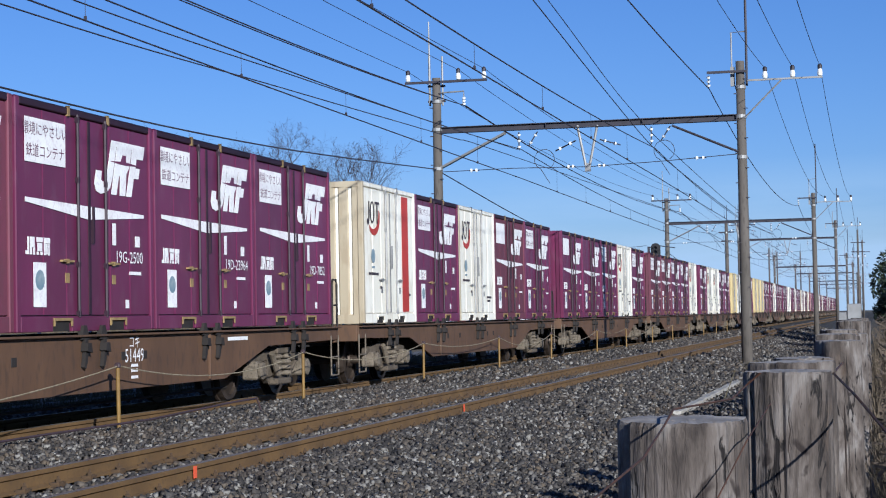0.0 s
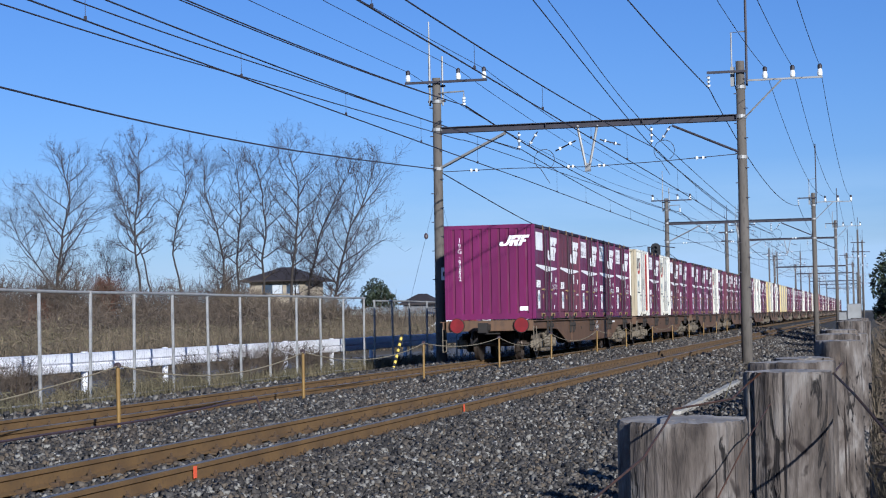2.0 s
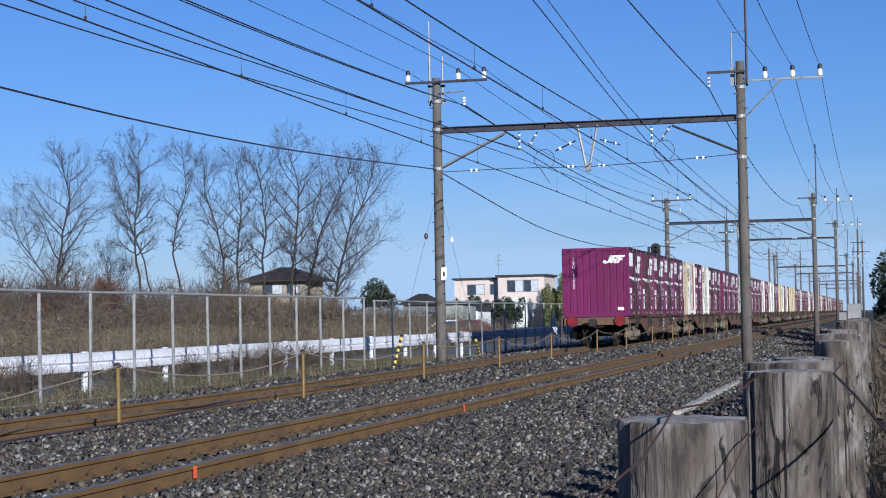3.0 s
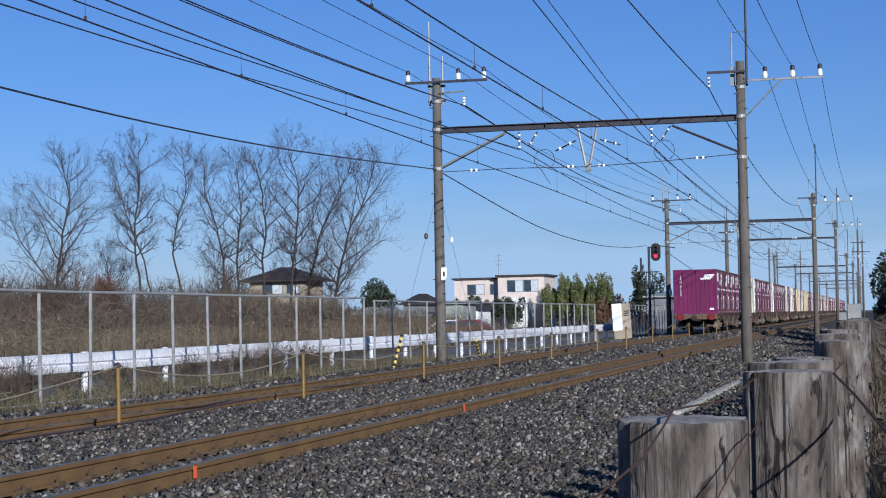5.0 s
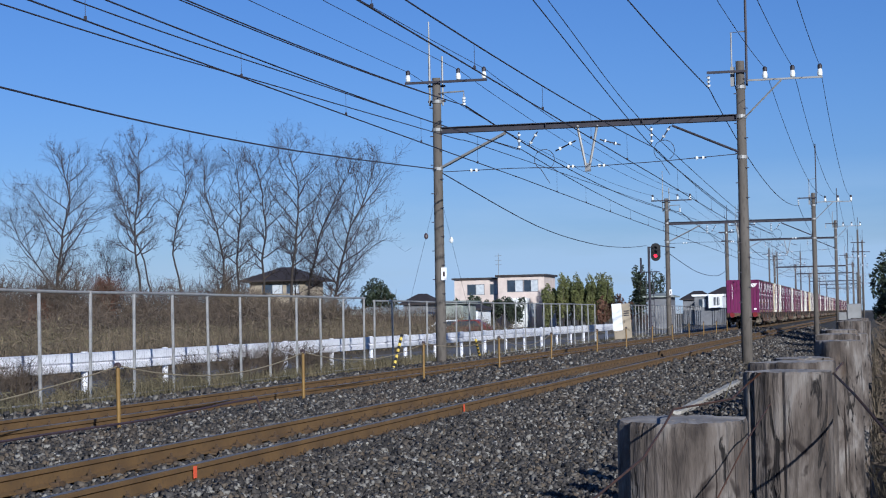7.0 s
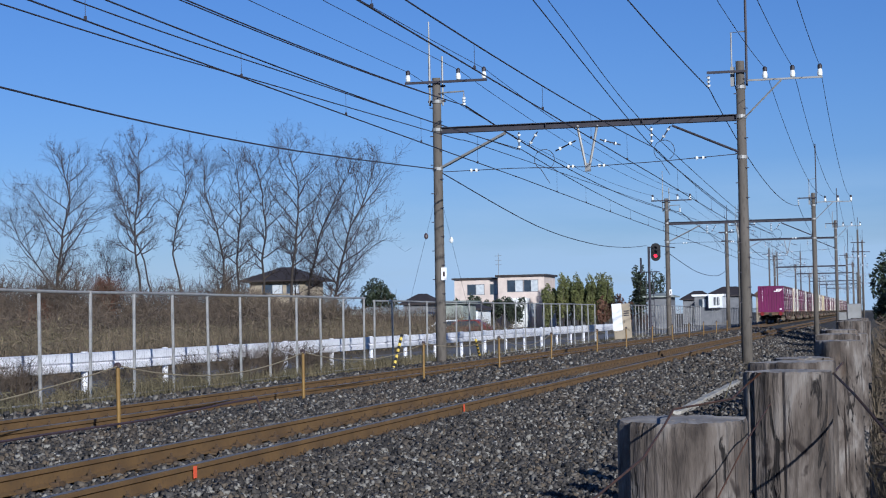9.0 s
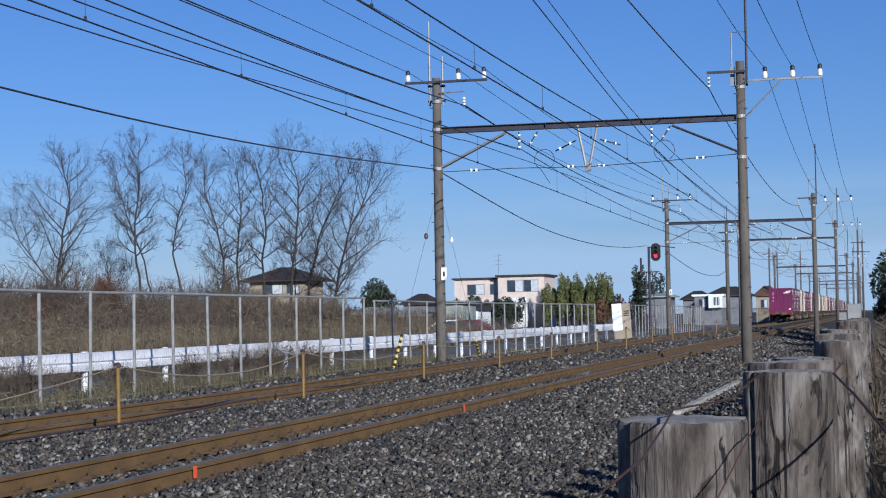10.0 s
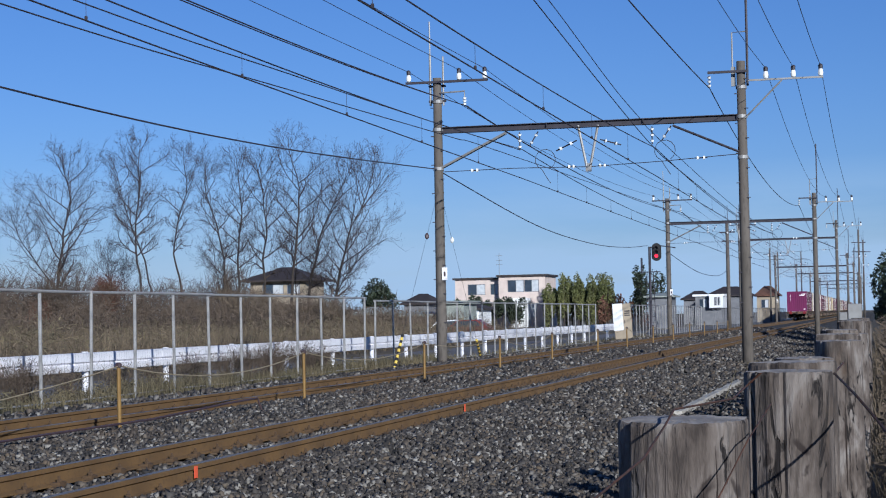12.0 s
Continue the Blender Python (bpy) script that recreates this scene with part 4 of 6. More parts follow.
    for x, z0, z1 in ((-10.0, 6.5, 5.98), (-6.15, 6.5, 6.0)):
        disc_string(pt, (x, 0, z0), (x, 0, z1), 3)
        disc_string(pt, (x + 0.55, 0, z0), (x + 0.28, 0, z1 + 0.1), 2)
    disc_string(pt, (-9.0, 0.4, 5.95), (-8.35, 0.1, 6.2), 2)
    disc_string(pt, (-7.65, 0.1, 6.2), (-7.1, 0.4, 6.05), 2)
    for x, z in ((-9.35, 5.72), (-5.85, 5.85)):
        bm = B()
        pipe(bm, [(x + 0.3 * math.cos(t), 0.5, z + 0.3 * math.sin(t)) for t in [radians(-60 + 28 * i) for i in range(12)]] + [(x + 0.05, 0.5, z - 0.55), (x + 0.15, 0.5, z - 0.7)], 0.01, 5)
        part("jumper_loop", bm, M_WIRE, pt)
    pl = part("number_plate", B_box(-12.36, -12.2, -0.172, -0.166, 2.25, 2.62), M_MARK, pt, "small white plate")
    part("plate_marking", B_box(-12.31, -12.25, -0.175, -0.172, 2.36, 2.5), M_INK, pl)
    return pt


portal = catenary_portal()
portal.matrix_basis = pose(0, 51, 0)
for y, dz in ((-8, 0), (110, 0), (169, 1.2), (228, 0), (287, 0.3), (346, 0), (405, 0.2), (464, 0)):
    copy_thing(portal, pose(0, y, dz))
SUPPORT = [-8 + 59 * i for i in range(9)]


def sagging(x, z, sags, r, label):
    bm = B()
    pts = []
    for i, (a, b) in enumerate(zip(SUPPORT, SUPPORT[1:])):
        s = sags[min(i, len(sags) - 1)]
        n = 24 if i < 2 else 10
        pts += [(x, a + (b - a) * k / n, z - 4 * s * (k / n) * (1 - k / n)) for k in range(n)]
    pts.append((x, SUPPORT[-1], z))
    pipe(bm, pts, r, 6)
    return tagged(part("overhead_wire", bm, M_WIRE), label, "wire", "overhead wires")


FEED, POWER, MESS, CONT = "thick dark feeder wire on pole brackets", "thin dark power wire on porcelain insulators", "dark messenger wire above the track", "thin contact wire above the track"
for x in (-13.26, -11.74, -10.97):
    sagging(x, 8.4, [0.25, 0.5], 0.0085, POWER)
for x in (-2.9, -2.14, -1.39):
    sagging(x, 8.0, [0.92], 0.0085, POWER)
sagging(-11.62, 7.36, [0.6, 0.56], 0.014, FEED)
sagging(-11.55, 7.34, [0.66, 0.57], 0.012, FEED)
sagging(-4.48, 7.5, [0.42, 0.88], 0.015, FEED)
sagging(-9.94, 6.0, [0.5], 0.012, MESS)
sagging(-6.06, 5.88, [0.44], 0.012, MESS)
sagging(-9.94, 5.15, [0.03], 0.012, CONT)
sagging(-6.06, 5.08, [0.03], 0.012, CONT)


def strand(pts, r, label):
    """A wire eased through a few points."""
    p = np.array(pts, float)
    t = np.linspace(0, len(p) - 1, 8 * (len(p) - 1) + 1)
    out_ = []
    for u in t:
        i = min(int(u), len(p) - 2)
        f = u - i
        p0, p1, p2, p3 = p[max(i - 1, 0)], p[i], p[i + 1], p[min(i + 2, len(p) - 1)]
        out_.append(tuple(0.5 * (2 * p1 + (p2 - p0) * f + (2 * p0 - 5 * p1 + 4 * p2 - p3) * f * f + (3 * p1 - p0 - 3 * p2 + p3) * f ** 3)))
    bm = B()
    pipe(bm, out_, r, 6)
    return tagged(part("overhead_wire", bm, M_WIRE), label, "wire", "overhead wires")


OVER = "dark wire of an overlap, rising from the track"
strand([(-9.9, 2, 5.25), (-9.94, 21, 5.33), (-9.94, 30, 5.49), (-9.94, 37, 5.63), (-10.0, 51, 5.98)], 0.01, OVER)
strand([(-9.9, 2, 4.9), (-9.94, 19, 4.95), (-9.94, 30, 5.21), (-9.94, 42, 5.52), (-9.9, 51, 5.7), (-9.5, 110, 6.4)], 0.01, OVER)
strand([(-6.06, 8, 8.2), (-6.06, 24, 7.6), (-6.06, 32.5, 7.02), (-6.06, 42.3, 6.34), (-6.06, 50, 5.89), (-6.06, 57, 5.72), (-6.06, 83, 5.5), (-6.06, 110, 5.8)], 0.012, OVER)
strand([(-6.06, 8, 8.5), (-6.06, 24, 7.9), (-6.06, 34, 7.29), (-6.06, 42.3, 6.66), (-6.06, 47.3, 6.4), (-6.06, 53, 6.2), (-6.06, 83, 5.78), (-6.06, 110, 5.95)], 0.01, OVER)
strand([(-12.5, -8, 5.5), (-12.45, 10, 4.85), (-12.45, 24, 4.67), (-12.45, 36, 4.86), (-12.45, 50.8, 5.5)], 0.016, "thick dark cable between the poles")
strand([(-12.4, 51, 5.45), (-12.45, 66.6, 4.56), (-12.45, 80.5, 4.36), (-12.5, 92, 4.6), (-12.6, 101, 5.0)], 0.016, "thick dark cable sagging to the signal")
strand([(-12.4, 110, 4.85), (-12.6, 130, 4.1), (-12.9, 150, 4.2), (-13.2, 164, 5.0)], 0.02, "thick dark cable between the poles")
for x, zs, s in ((-9.94, 6.0, 0.5), (-6.06, 5.88, 0.44)):
    for a in SUPPORT[:4]:
        for k in range(1, 10):
            u = k / 10
            bm = B()
            pipe(bm, [(x, a + 59 * u, zs - 4 * s * u * (1 - u)), (x, a + 59 * u, 5.13 if x < -8 else 5.06)], 0.004, 4)
            lathe(bm, (x, a + 59 * u, (5.15 if x < -8 else 5.08)), [(0.02, -0.03), (0.025, 0), (0.02, 0.03)], "z", 6)
            tagged(part("dropper", bm, M_WIRE), "thin dropper clip between two overhead wires", "dropper", "droppers")

# guys of the first left pole, with striped guards
for yb, x, ttl in ((47.4, -12.95, "yellow and black striped guard leaning over a guy wire"), (58.2, -12.85, "black and yellow striped guard on a guy wire")):
    gy_ = tagged(new("guy_wire"), ttl, "guy wire", "guy wires")
    top = Vector((-12.44, 51, 5.0))
    foot = Vector((x, yb, -0.32))
    d = (top - foot).normalized()
    bm = B()
    pipe(bm, [foot, top], 0.004, 5)
    part("wire", bm, M_WIRE, gy_)
    bm = B()
    lathe(bm, foot.lerp(top, 0.72), [(0.02, -0.09), (0.06, -0.04), (0.06, 0.04), (0.02, 0.09)], "z", 8)
    part("guy_insulator", bm, M_PORCELAIN if yb > 50 else M_INK, gy_)
    for i in range(13):
        bm = B()
        pipe(bm, [foot + d * (0.095 * i), foot + d * (0.095 * i + 0.095)], 0.042, 10)
        part("guard_band", bm, (M_STRIPE if yb < 50 else M_BLACK) if i % 2 else (M_BLACK if yb < 50 else M_STRIPE), gy_)


# further poles beside the line
def lone_pole(x, y, top, r=0.15, arms=()):
    th = tagged(new("utility_pole"), "dark slender concrete pole with short crossarms beside the line", "pole", "utility poles")
    bm = B()
    pipe(bm, [(0, 0, -1), (0, 0, top)], r, 14, r * 0.75)
    smooth(part("shaft", bm, M_CONCRETE, th))
    for z, w in arms:
        part("crossarm", B_box(-w, w, -0.05, 0.05, z, z + 0.1), M_STEEL, th)
    bm = B()
    pipe(bm, [(0.05, 0, top - 0.6), (0.05, 0, top + 1.6)], 0.03, 6)
    part("mast", bm, M_STEEL, th)
    th.matrix_basis = pose(x, y, 0)
    return th


lone_pole(-13.25, 165, 9.3, 0.2, ((8.4, 0.7), (7.6, 0.5)))
lone_pole(-13.0, 176, 10.0, 0.11)
lone_pole(-2.3, 238, 11.5, 0.16, ((9.8, 0.9), (8.6, 0.9)))
lone_pole(-2.2, 300, 12.5, 0.16, ((10.5, 1.2),))
lone_pole(-2.6, 205, 6.5, 0.1)
lone_pole(-15.5, 270, 10.5, 0.15, ((9.6, 1.0),))
lone_pole(-17.0, 320, 11.5, 0.15, ((10.2, 1.2), (9.4, 0.9)))
lone_pole(-14.2, 350, 12.5, 0.15, ((11, 1.1),))

# ---- signal ----
sg = tagged(new("railway_signal"), "black railway signal on a post, its red light lit", "signal")
bm = B()
pipe(bm, [(0, 0, -0.6), (0, 0, 5.05)], 0.075, 12)
part("post", bm, M_STEEL, sg)
bm = B()
prism(bm, [(0.42 + 0.28 * math.cos(t), 4.72 + 0.24 * (1 if math.sin(t) > 0 else -1) + 0.28 * math.sin(t)) for t in [radians(7.5 + 15 * i) for i in range(24)]], "y", -0.2, -0.12)
head = part("signal_head", bm, M_BLACK, sg, "black oval backplate")
for k, z in enumerate((4.5, 4.72, 4.95)):
    bm = B()
    lathe(bm, (0.42, -0.2, z), [(0.1, 0), (0.1, -0.02)], "y", 16)
    part("lens", bm, M_SIGNAL if k == 0 else M_BLACK, head, "lit red lens" if k == 0 else "")
    bm = B()
    pts = [(0.42 + 0.12 * math.cos(t), z + 0.12 * math.sin(t)) for t in [radians(-10 + 20 * i) for i in range(11)]]
    prism(bm, pts + [(0.42 + (a - 0.42) * 0.9, z + (b - z) * 0.9) for a, b in pts[::-1]], "y", -0.4, -0.2)
    part("hood", bm, M_BLACK, head)
bm = B()
box(bm, -0.5, 0.6, -0.25, 0.25, 3.55, 3.6)
box(bm, -0.5, -0.45, -0.25, 0.25, 3.6, 4.4)
part("platform", bm, M_STEEL, sg)
bm = B()
for s in (-0.3, 0.3):
    pipe(bm, [(s, 0.15, -0.5), (s * 0.6, 0.1, 3.6)], 0.025, 6)
for i in range(11):
    pipe(bm, [(-0.28, 0.14, i * 0.33), (0.28, 0.14, i * 0.33)], 0.015, 5)
part("ladder", bm, M_STEEL, sg)
bm = B()
pipe(bm, [(0, 0, 5.0), (0.6, 0.5, 5.1), (0.9, 5.5, 5.15)], 0.03, 6)
part("cable_arm", bm, M_STEEL, sg)
sg.matrix_basis = pose(-12.85, 104, 0)


# ---- fences and guardrail on the far side ----
def steel_fence(y0, n, step, x, z0, z1, label, mesh=True, m=M_FENCE):
    fn = tagged(new("steel_fence"), label, "fence")
    bm = B()
    box(bm, -0.026, 0.026, -0.03, 0.03, 0, z1 - z0 + 0.35)
    post = finish(bevelled(bm, 0.008), "fence_post", m)
    for i in range(n):
        part("fence_post", post, None, fn, "", pose(x, y0 + i * step, z0 - 0.35, R.uniform(-0.6, 0.6), R.uniform(-0.8, 0.8)))
    L_ = (n - 1) * step
    for z, h in ((z1 - 0.03, 0.028), (z0 + 0.04, 0.018)):
        bm = B()
        pipe(bm, [(x, y0 - 0.03 + L_ * k / 12, z + 0.008 * math.sin(k * 2.1)) for k in range(13)], h, 8)
        part("fence_rail", bm, m, fn)
    if mesh:
        bm = B()
        k = int(L_ / 0.12)
        for i in range(k):
            y = y0 + i * L_ / k
            pipe(bm, [(x, y, z0 + 0.05), (x, y, z1 - 0.04)], 0.0008, 3, caps=False)
        tagged(part("fence_mesh", bm, M_STEEL, fn), kind="stuff")
    return fn


steel_fence(17.5, 17, 2.14, -15.0, -0.33, 1.82, "pale grey steel mesh fence with slim posts beside the ballast")
steel_fence(52.85, 21, 2.2, -15.0, -0.36, 1.74, "pale grey steel mesh fence with slim posts along the lane")
steel_fence(107.5, 33, 1.6, -15.2, -0.4, 1.75, "grey steel fence with close-set posts further down the line")
steel_fence(164, 60, 2.2, -14.6, -0.4, 1.6, "dark distant steel fence along the line", False, M_GREYWALL)

gr = tagged(new("guardrail"), "white painted steel guardrail along the lane behind the fence", "guardrail")
for k in range(22):
    bm = B()
    prof = [(0, 0.56), (0.04, 0.54), (0.055, 0.37), (-0.01, 0.345), (-0.01, 0.315), (0.055, 0.29), (0.04, 0.17), (0, 0.15)]
    ya = 17.1 + 4.45 * k
    prism(bm, [(-16.4 + a + 0.002 * (k % 2), b) for a, b in prof] + [(-16.405 + a + 0.002 * (k % 2), b) for a, b in prof[::-1]], "y", ya, ya + 4.48)
    part("guardrail_beam", bm, M_GUARD, gr)
    bm = B()
    pipe(bm, [(-16.48, ya + 0.5, -0.75), (-16.48, ya + 0.5, 0.58)], 0.07, 12)
    part("guardrail_post", bm, M_GUARD, gr)

# yellow posts with a slack rope between the tracks
py_ = [19.05, 25.82, 33.19, 40.22, 46.94, 54.92, 61.57, 68.89, 75.92, 82.68, 89.8, 97, 104]
for i, y in enumerate(py_):
    ps = tagged(new("marker_post"), "thin worn yellow post with dark cap between the tracks", "post", "yellow marker posts")
    bm = B()
    pipe(bm, [(0, 0, -0.45), (0, 0, 0.68)], 0.023, 10)
    part("shaft", bm, M_POSTYEL, ps)
    bm = B()
    lathe(bm, (0, 0, 0.66), [(0.03, 0), (0.038, 0.01), (0.038, 0.04), (0.02, 0.06)], "z", 10)
    box(bm, -0.02, 0.02, -0.05, 0.05, 0.67, 0.7)
    part("cap", bm, M_INK, ps)
    ps.matrix_basis = pose(-8.45, y, 0.0, R.uniform(-1.2, 1.2), R.uniform(-1, 1))
for a, b in zip([11.0] + py_, py_):
    bm = B()
    s = 0.1 + 0.16 * R.random()
    za = 0.3 if a == 11.0 else 0.68
    pipe(bm, [(-8.44, a + (b - a) * k / 14, za + (0.68 - za) * k / 14 - 4 * s * (k / 14) * (1 - k / 14)) for k in range(15)], 0.008, 5)
    tagged(part("rope", bm, M_ROPE), "slack grey-beige rope strung between yellow posts", "rope", "ropes between posts")
bm = B()
pipe(bm, [(-8.3, 10, 0.02), (-8.4, 17.2, 0.03), (-8.2, 19.4, 0.05), (-8.1, 21.6, 0.12), (-8.05, 22.6, 0.14), (-8.0, 22.7, -0.1)], 0.014, 6)
tagged(part("cable", bm, M_INK), "dark cable lying loosely over the ballast", "cable")

# cabinets beside the line
cb = tagged(new("relay_cabinet"), "white and beige relay cabinet leaning slightly beside the fence", "cabinet")
bm = B()
box(bm, -0.5, 0.5, -0.5, 0.5, 0, 2.0)
part("body", bevelled(bm, 0.03), M_BEIGE, cb)
part("side_panel", B_box(-0.53, 0.02, -0.53, -0.505, 0.5, 2.02), M_WHITEWALL, cb, "white side panel")
part("plinth", B_box(-0.45, 0.45, -0.45, 0.45, -0.6, 0.0), M_CONCRETE, cb)
for k in range(3):
    part("vent", B_box(0.12, 0.42, -0.512, -0.5, 1.3 + 0.12 * k, 1.36 + 0.12 * k), M_STEEL, cb)
part("door_handle", B_box(0.1, 0.13, -0.53, -0.5, 0.9, 1.08), M_STEEL, cb)
cb.matrix_basis = pose(-14.1, 101.5, -0.25, 0, -3, 8)
cb2 = tagged(new("signal_cabinet"), "pale grey equipment cabinet on legs beside the fence", "cabinet")
bm = B()
box(bm, -0.2, 0.2, -0.2, 0.2, 0.75, 1.32)
part("body", bevelled(bm, 0.02), M_GALV, cb2)
bm = B()
box(bm, -0.45, -0.2, -0.16, 0.16, 0.68, 1.08)
part("side_box", bevelled(bm, 0.02), M_GALV, cb2)
for sx in (-0.16, 0.16):
    for sy in (-0.16, 0.16):
        part("leg", B_box(sx - 0.03, sx + 0.03, sy - 0.03, sy + 0.03, -0.6, 0.76), M_GALV, cb2)
cb2.matrix_basis = pose(-0.68, 54, 0.02)


# ---- wooden fence beside the viewer ----
def log_post(x, y, top, r, lean, square=0.0):
    th = tagged(new("wooden_post"), "thick weathered grey wooden post, split and cracked, in a row", "post", "old wooden fence posts")
    bm = B()
    seg, rows = (84, 56) if y < 5 else (44, 26)
    ph = R.random() * 50
    rings = []
    for j in range(rows + 1):
        z = -0.7 + (top + 0.7) * j / (rows - 1) - 0.006 if j < rows else top
        rr = []
        for i in range(seg):
            a = 2 * math.pi * i / seg
            q = r * (1 + square * 0.16 * math.cos(4 * a + 0.6))
            g = noise.noise((math.cos(a) * 6 + ph, math.sin(a) * 6, z * 0.7))
            c = noise.noise((math.cos(a) * 17 + ph, math.sin(a) * 17, z * 0.5 + 7))
            q *= (1 + 0.05 * g - 0.16 * max(0, c - 0.28)) * (1 if j < rows else 0.975)
            rr.append(bm.verts.new((q * math.cos(a), q * math.sin(a), z + (0.004 * g if j == rows else 0))))
        rings.append(rr)
    for a, b in zip(rings, rings[1:]):
        for i in range(seg):
            bm.faces.new((a[i], a[(i + 1) % seg], b[(i + 1) % seg], b[i]))
    log_mesh, top_ring = bm, rings[-1]
    bm = B()
    edge = [bm.verts.new((q.co.x, q.co.y, q.co.z)) for q in top_ring]
    mid_ = [bm.verts.new((q.co.x * 0.5, q.co.y * 0.5, top + 0.003 + 0.003 * noise.noise((q.co.x * 40, q.co.y * 40, ph)))) for q in top_ring]
    for i in range(seg):
        bm.faces.new((edge[i], edge[(i + 1) % seg], mid_[(i + 1) % seg], mid_[i]))
    bm.faces.new(mid_)
    part("log", log_mesh, M_WOOD, th)
    part("sawn_top", bm, M_WOODEND, th, "pale sawn end")
    for k in range(16 if y < 8 else 4):
        a = R.uniform(0, 2 * math.pi)
        z0, hgt, w = R.uniform(0.3, top - 0.1), R.uniform(0.06, 0.4), R.choice((0.0006, 0.001, 0.0015, 0.003))
        bm = B()
        pts = [(a + 0.05 * noise.noise((k * 9.1, q * 1.7, ph)), z0 + hgt * q / 7) for q in range(8)]
        vv = []
        for q, (aa, z) in enumerate(pts):
            ww = w * math.sin(math.pi * (q + 0.3) / 7.6) / r
            g = 1.003 + 0.05 * noise.noise((math.cos(aa) * 6 + ph, math.sin(aa) * 6, z * 0.7))
            vv.append([bm.verts.new((r * g * math.cos(aa + s * ww), r * g * math.sin(aa + s * ww), min(z, top - 0.01))) for s in (-1, 1)])
        for p, q in zip(vv, vv[1:]):
            bm.faces.new((p[0], p[1], q[1], q[0]))
        part("crack", bm, M_CRACK, th)
    th.matrix_basis = pose(x, y, 0, lean[0], lean[1], R.uniform(0, 360))
    return th


rowp = [(-0.325, 3.02, 0.985, 0.106), (-0.195, 3.85, 1.035, 0.093), (-0.215, 4.75, 1.03, 0.105), (-0.235, 5.9, 1.01, 0.095), (-0.162, 7.6, 1.035, 0.09)]
for i in range(26):
    y = 8.6 + 0.95 * i
    rowp.append((-0.19 - 0.003 * (y - 7) + R.uniform(-0.03, 0.03), y, 1.06 - 0.002 * y + R.uniform(-0.04, 0.05), R.uniform(0.095, 0.115)))
for i, (x, y, tp, r) in enumerate(rowp):
    log_post(x, y, tp, r, (R.uniform(-0.5, 0.5), R.uniform(-0.5, 0.5)), 0.0 if i < 2 else 0.5)


def barbed(pts, r=0.0035):
    bm = B()
    pts = [Vector(p) for p in pts]
    pipe(bm, pts, r, 5)
    tagged(part("barbed_wire", bm, M_BARB), "rusty slack wire fixed to the wooden posts", "wire", "fence wires")


barbed([(-0.345, 1.9, 0.93), (-0.334, 2.2, 0.946), (-0.323, 2.5, 0.962), (-0.33, 2.8, 0.985), (-0.33, 2.95, 1.005), (-0.27, 3.4, 1.0), (-0.27, 3.78, 1.01), (-0.24, 3.76, 1.035), (-0.3, 4.7, 1.0), (-0.29, 5.65, 1.0)], 0.0019)
barbed([(-0.275, 2.6, 0.82), (-0.252, 2.8, 0.869), (-0.209, 2.92, 0.958), (-0.2, 3.4, 0.99)], 0.0013)
barbed([(0.02, 3.3, 0.93), (-0.05, 3.9, 0.98), (-0.115, 4.72, 1.0), (-0.11, 5.65, 1.0)], 0.003)


# ---- plants ----
def blades(name, n, xr, yr, hr, w, m, zfun, lean=0.25, curve=True):
    """Grass: n tapering blades of two pieces each."""
    x, y = rng.uniform(*xr, n), rng.uniform(*yr, n)
    keep = np.array([noise.noise((a * 0.35, b * 0.35, 1.0)) for a, b in zip(x, y)]) > rng.uniform(-0.75, 0.15, n)
    x, y = x[keep], y[keep]
    n = len(x)
    z = np.array([zfun(a) for a in x]) - 0.03
    h = rng.uniform(*hr, n) * (0.8 + 0.35 * np.array([noise.noise((a * 0.5, b * 0.5, 5.0)) for a, b in zip(x, y)]))
    az, tilt = rng.uniform(0, 6.283, n), rng.normal(0, lean, n)
    dx, dy = np.cos(az) * tilt * h, np.sin(az) * tilt * h
    wa = rng.uniform(0, 6.283, n)
    wx, wy = np.cos(wa) * w, np.sin(wa) * w
    v = np.stack([np.stack([x - wx, y - wy, z], 1), np.stack([x + wx, y + wy, z], 1), np.stack([x + dx * 0.35 + wx * 0.7, y + dy * 0.35 + wy * 0.7, z + h * 0.6], 1),
                  np.stack([x + dx * 0.35 - wx * 0.7, y + dy * 0.35 - wy * 0.7, z + h * 0.6], 1), np.stack([x + dx, y + dy, z + h], 1)], 1).reshape(-1, 3)
    f = []
    for i in range(n):
        f += [(5 * i, 5 * i + 1, 5 * i + 2, 5 * i + 3), (5 * i + 3, 5 * i + 2, 5 * i + 4)]
    return blob(name, v.tolist(), f, m, "stuff")


def gz(x):
    return level(x, GROUND)


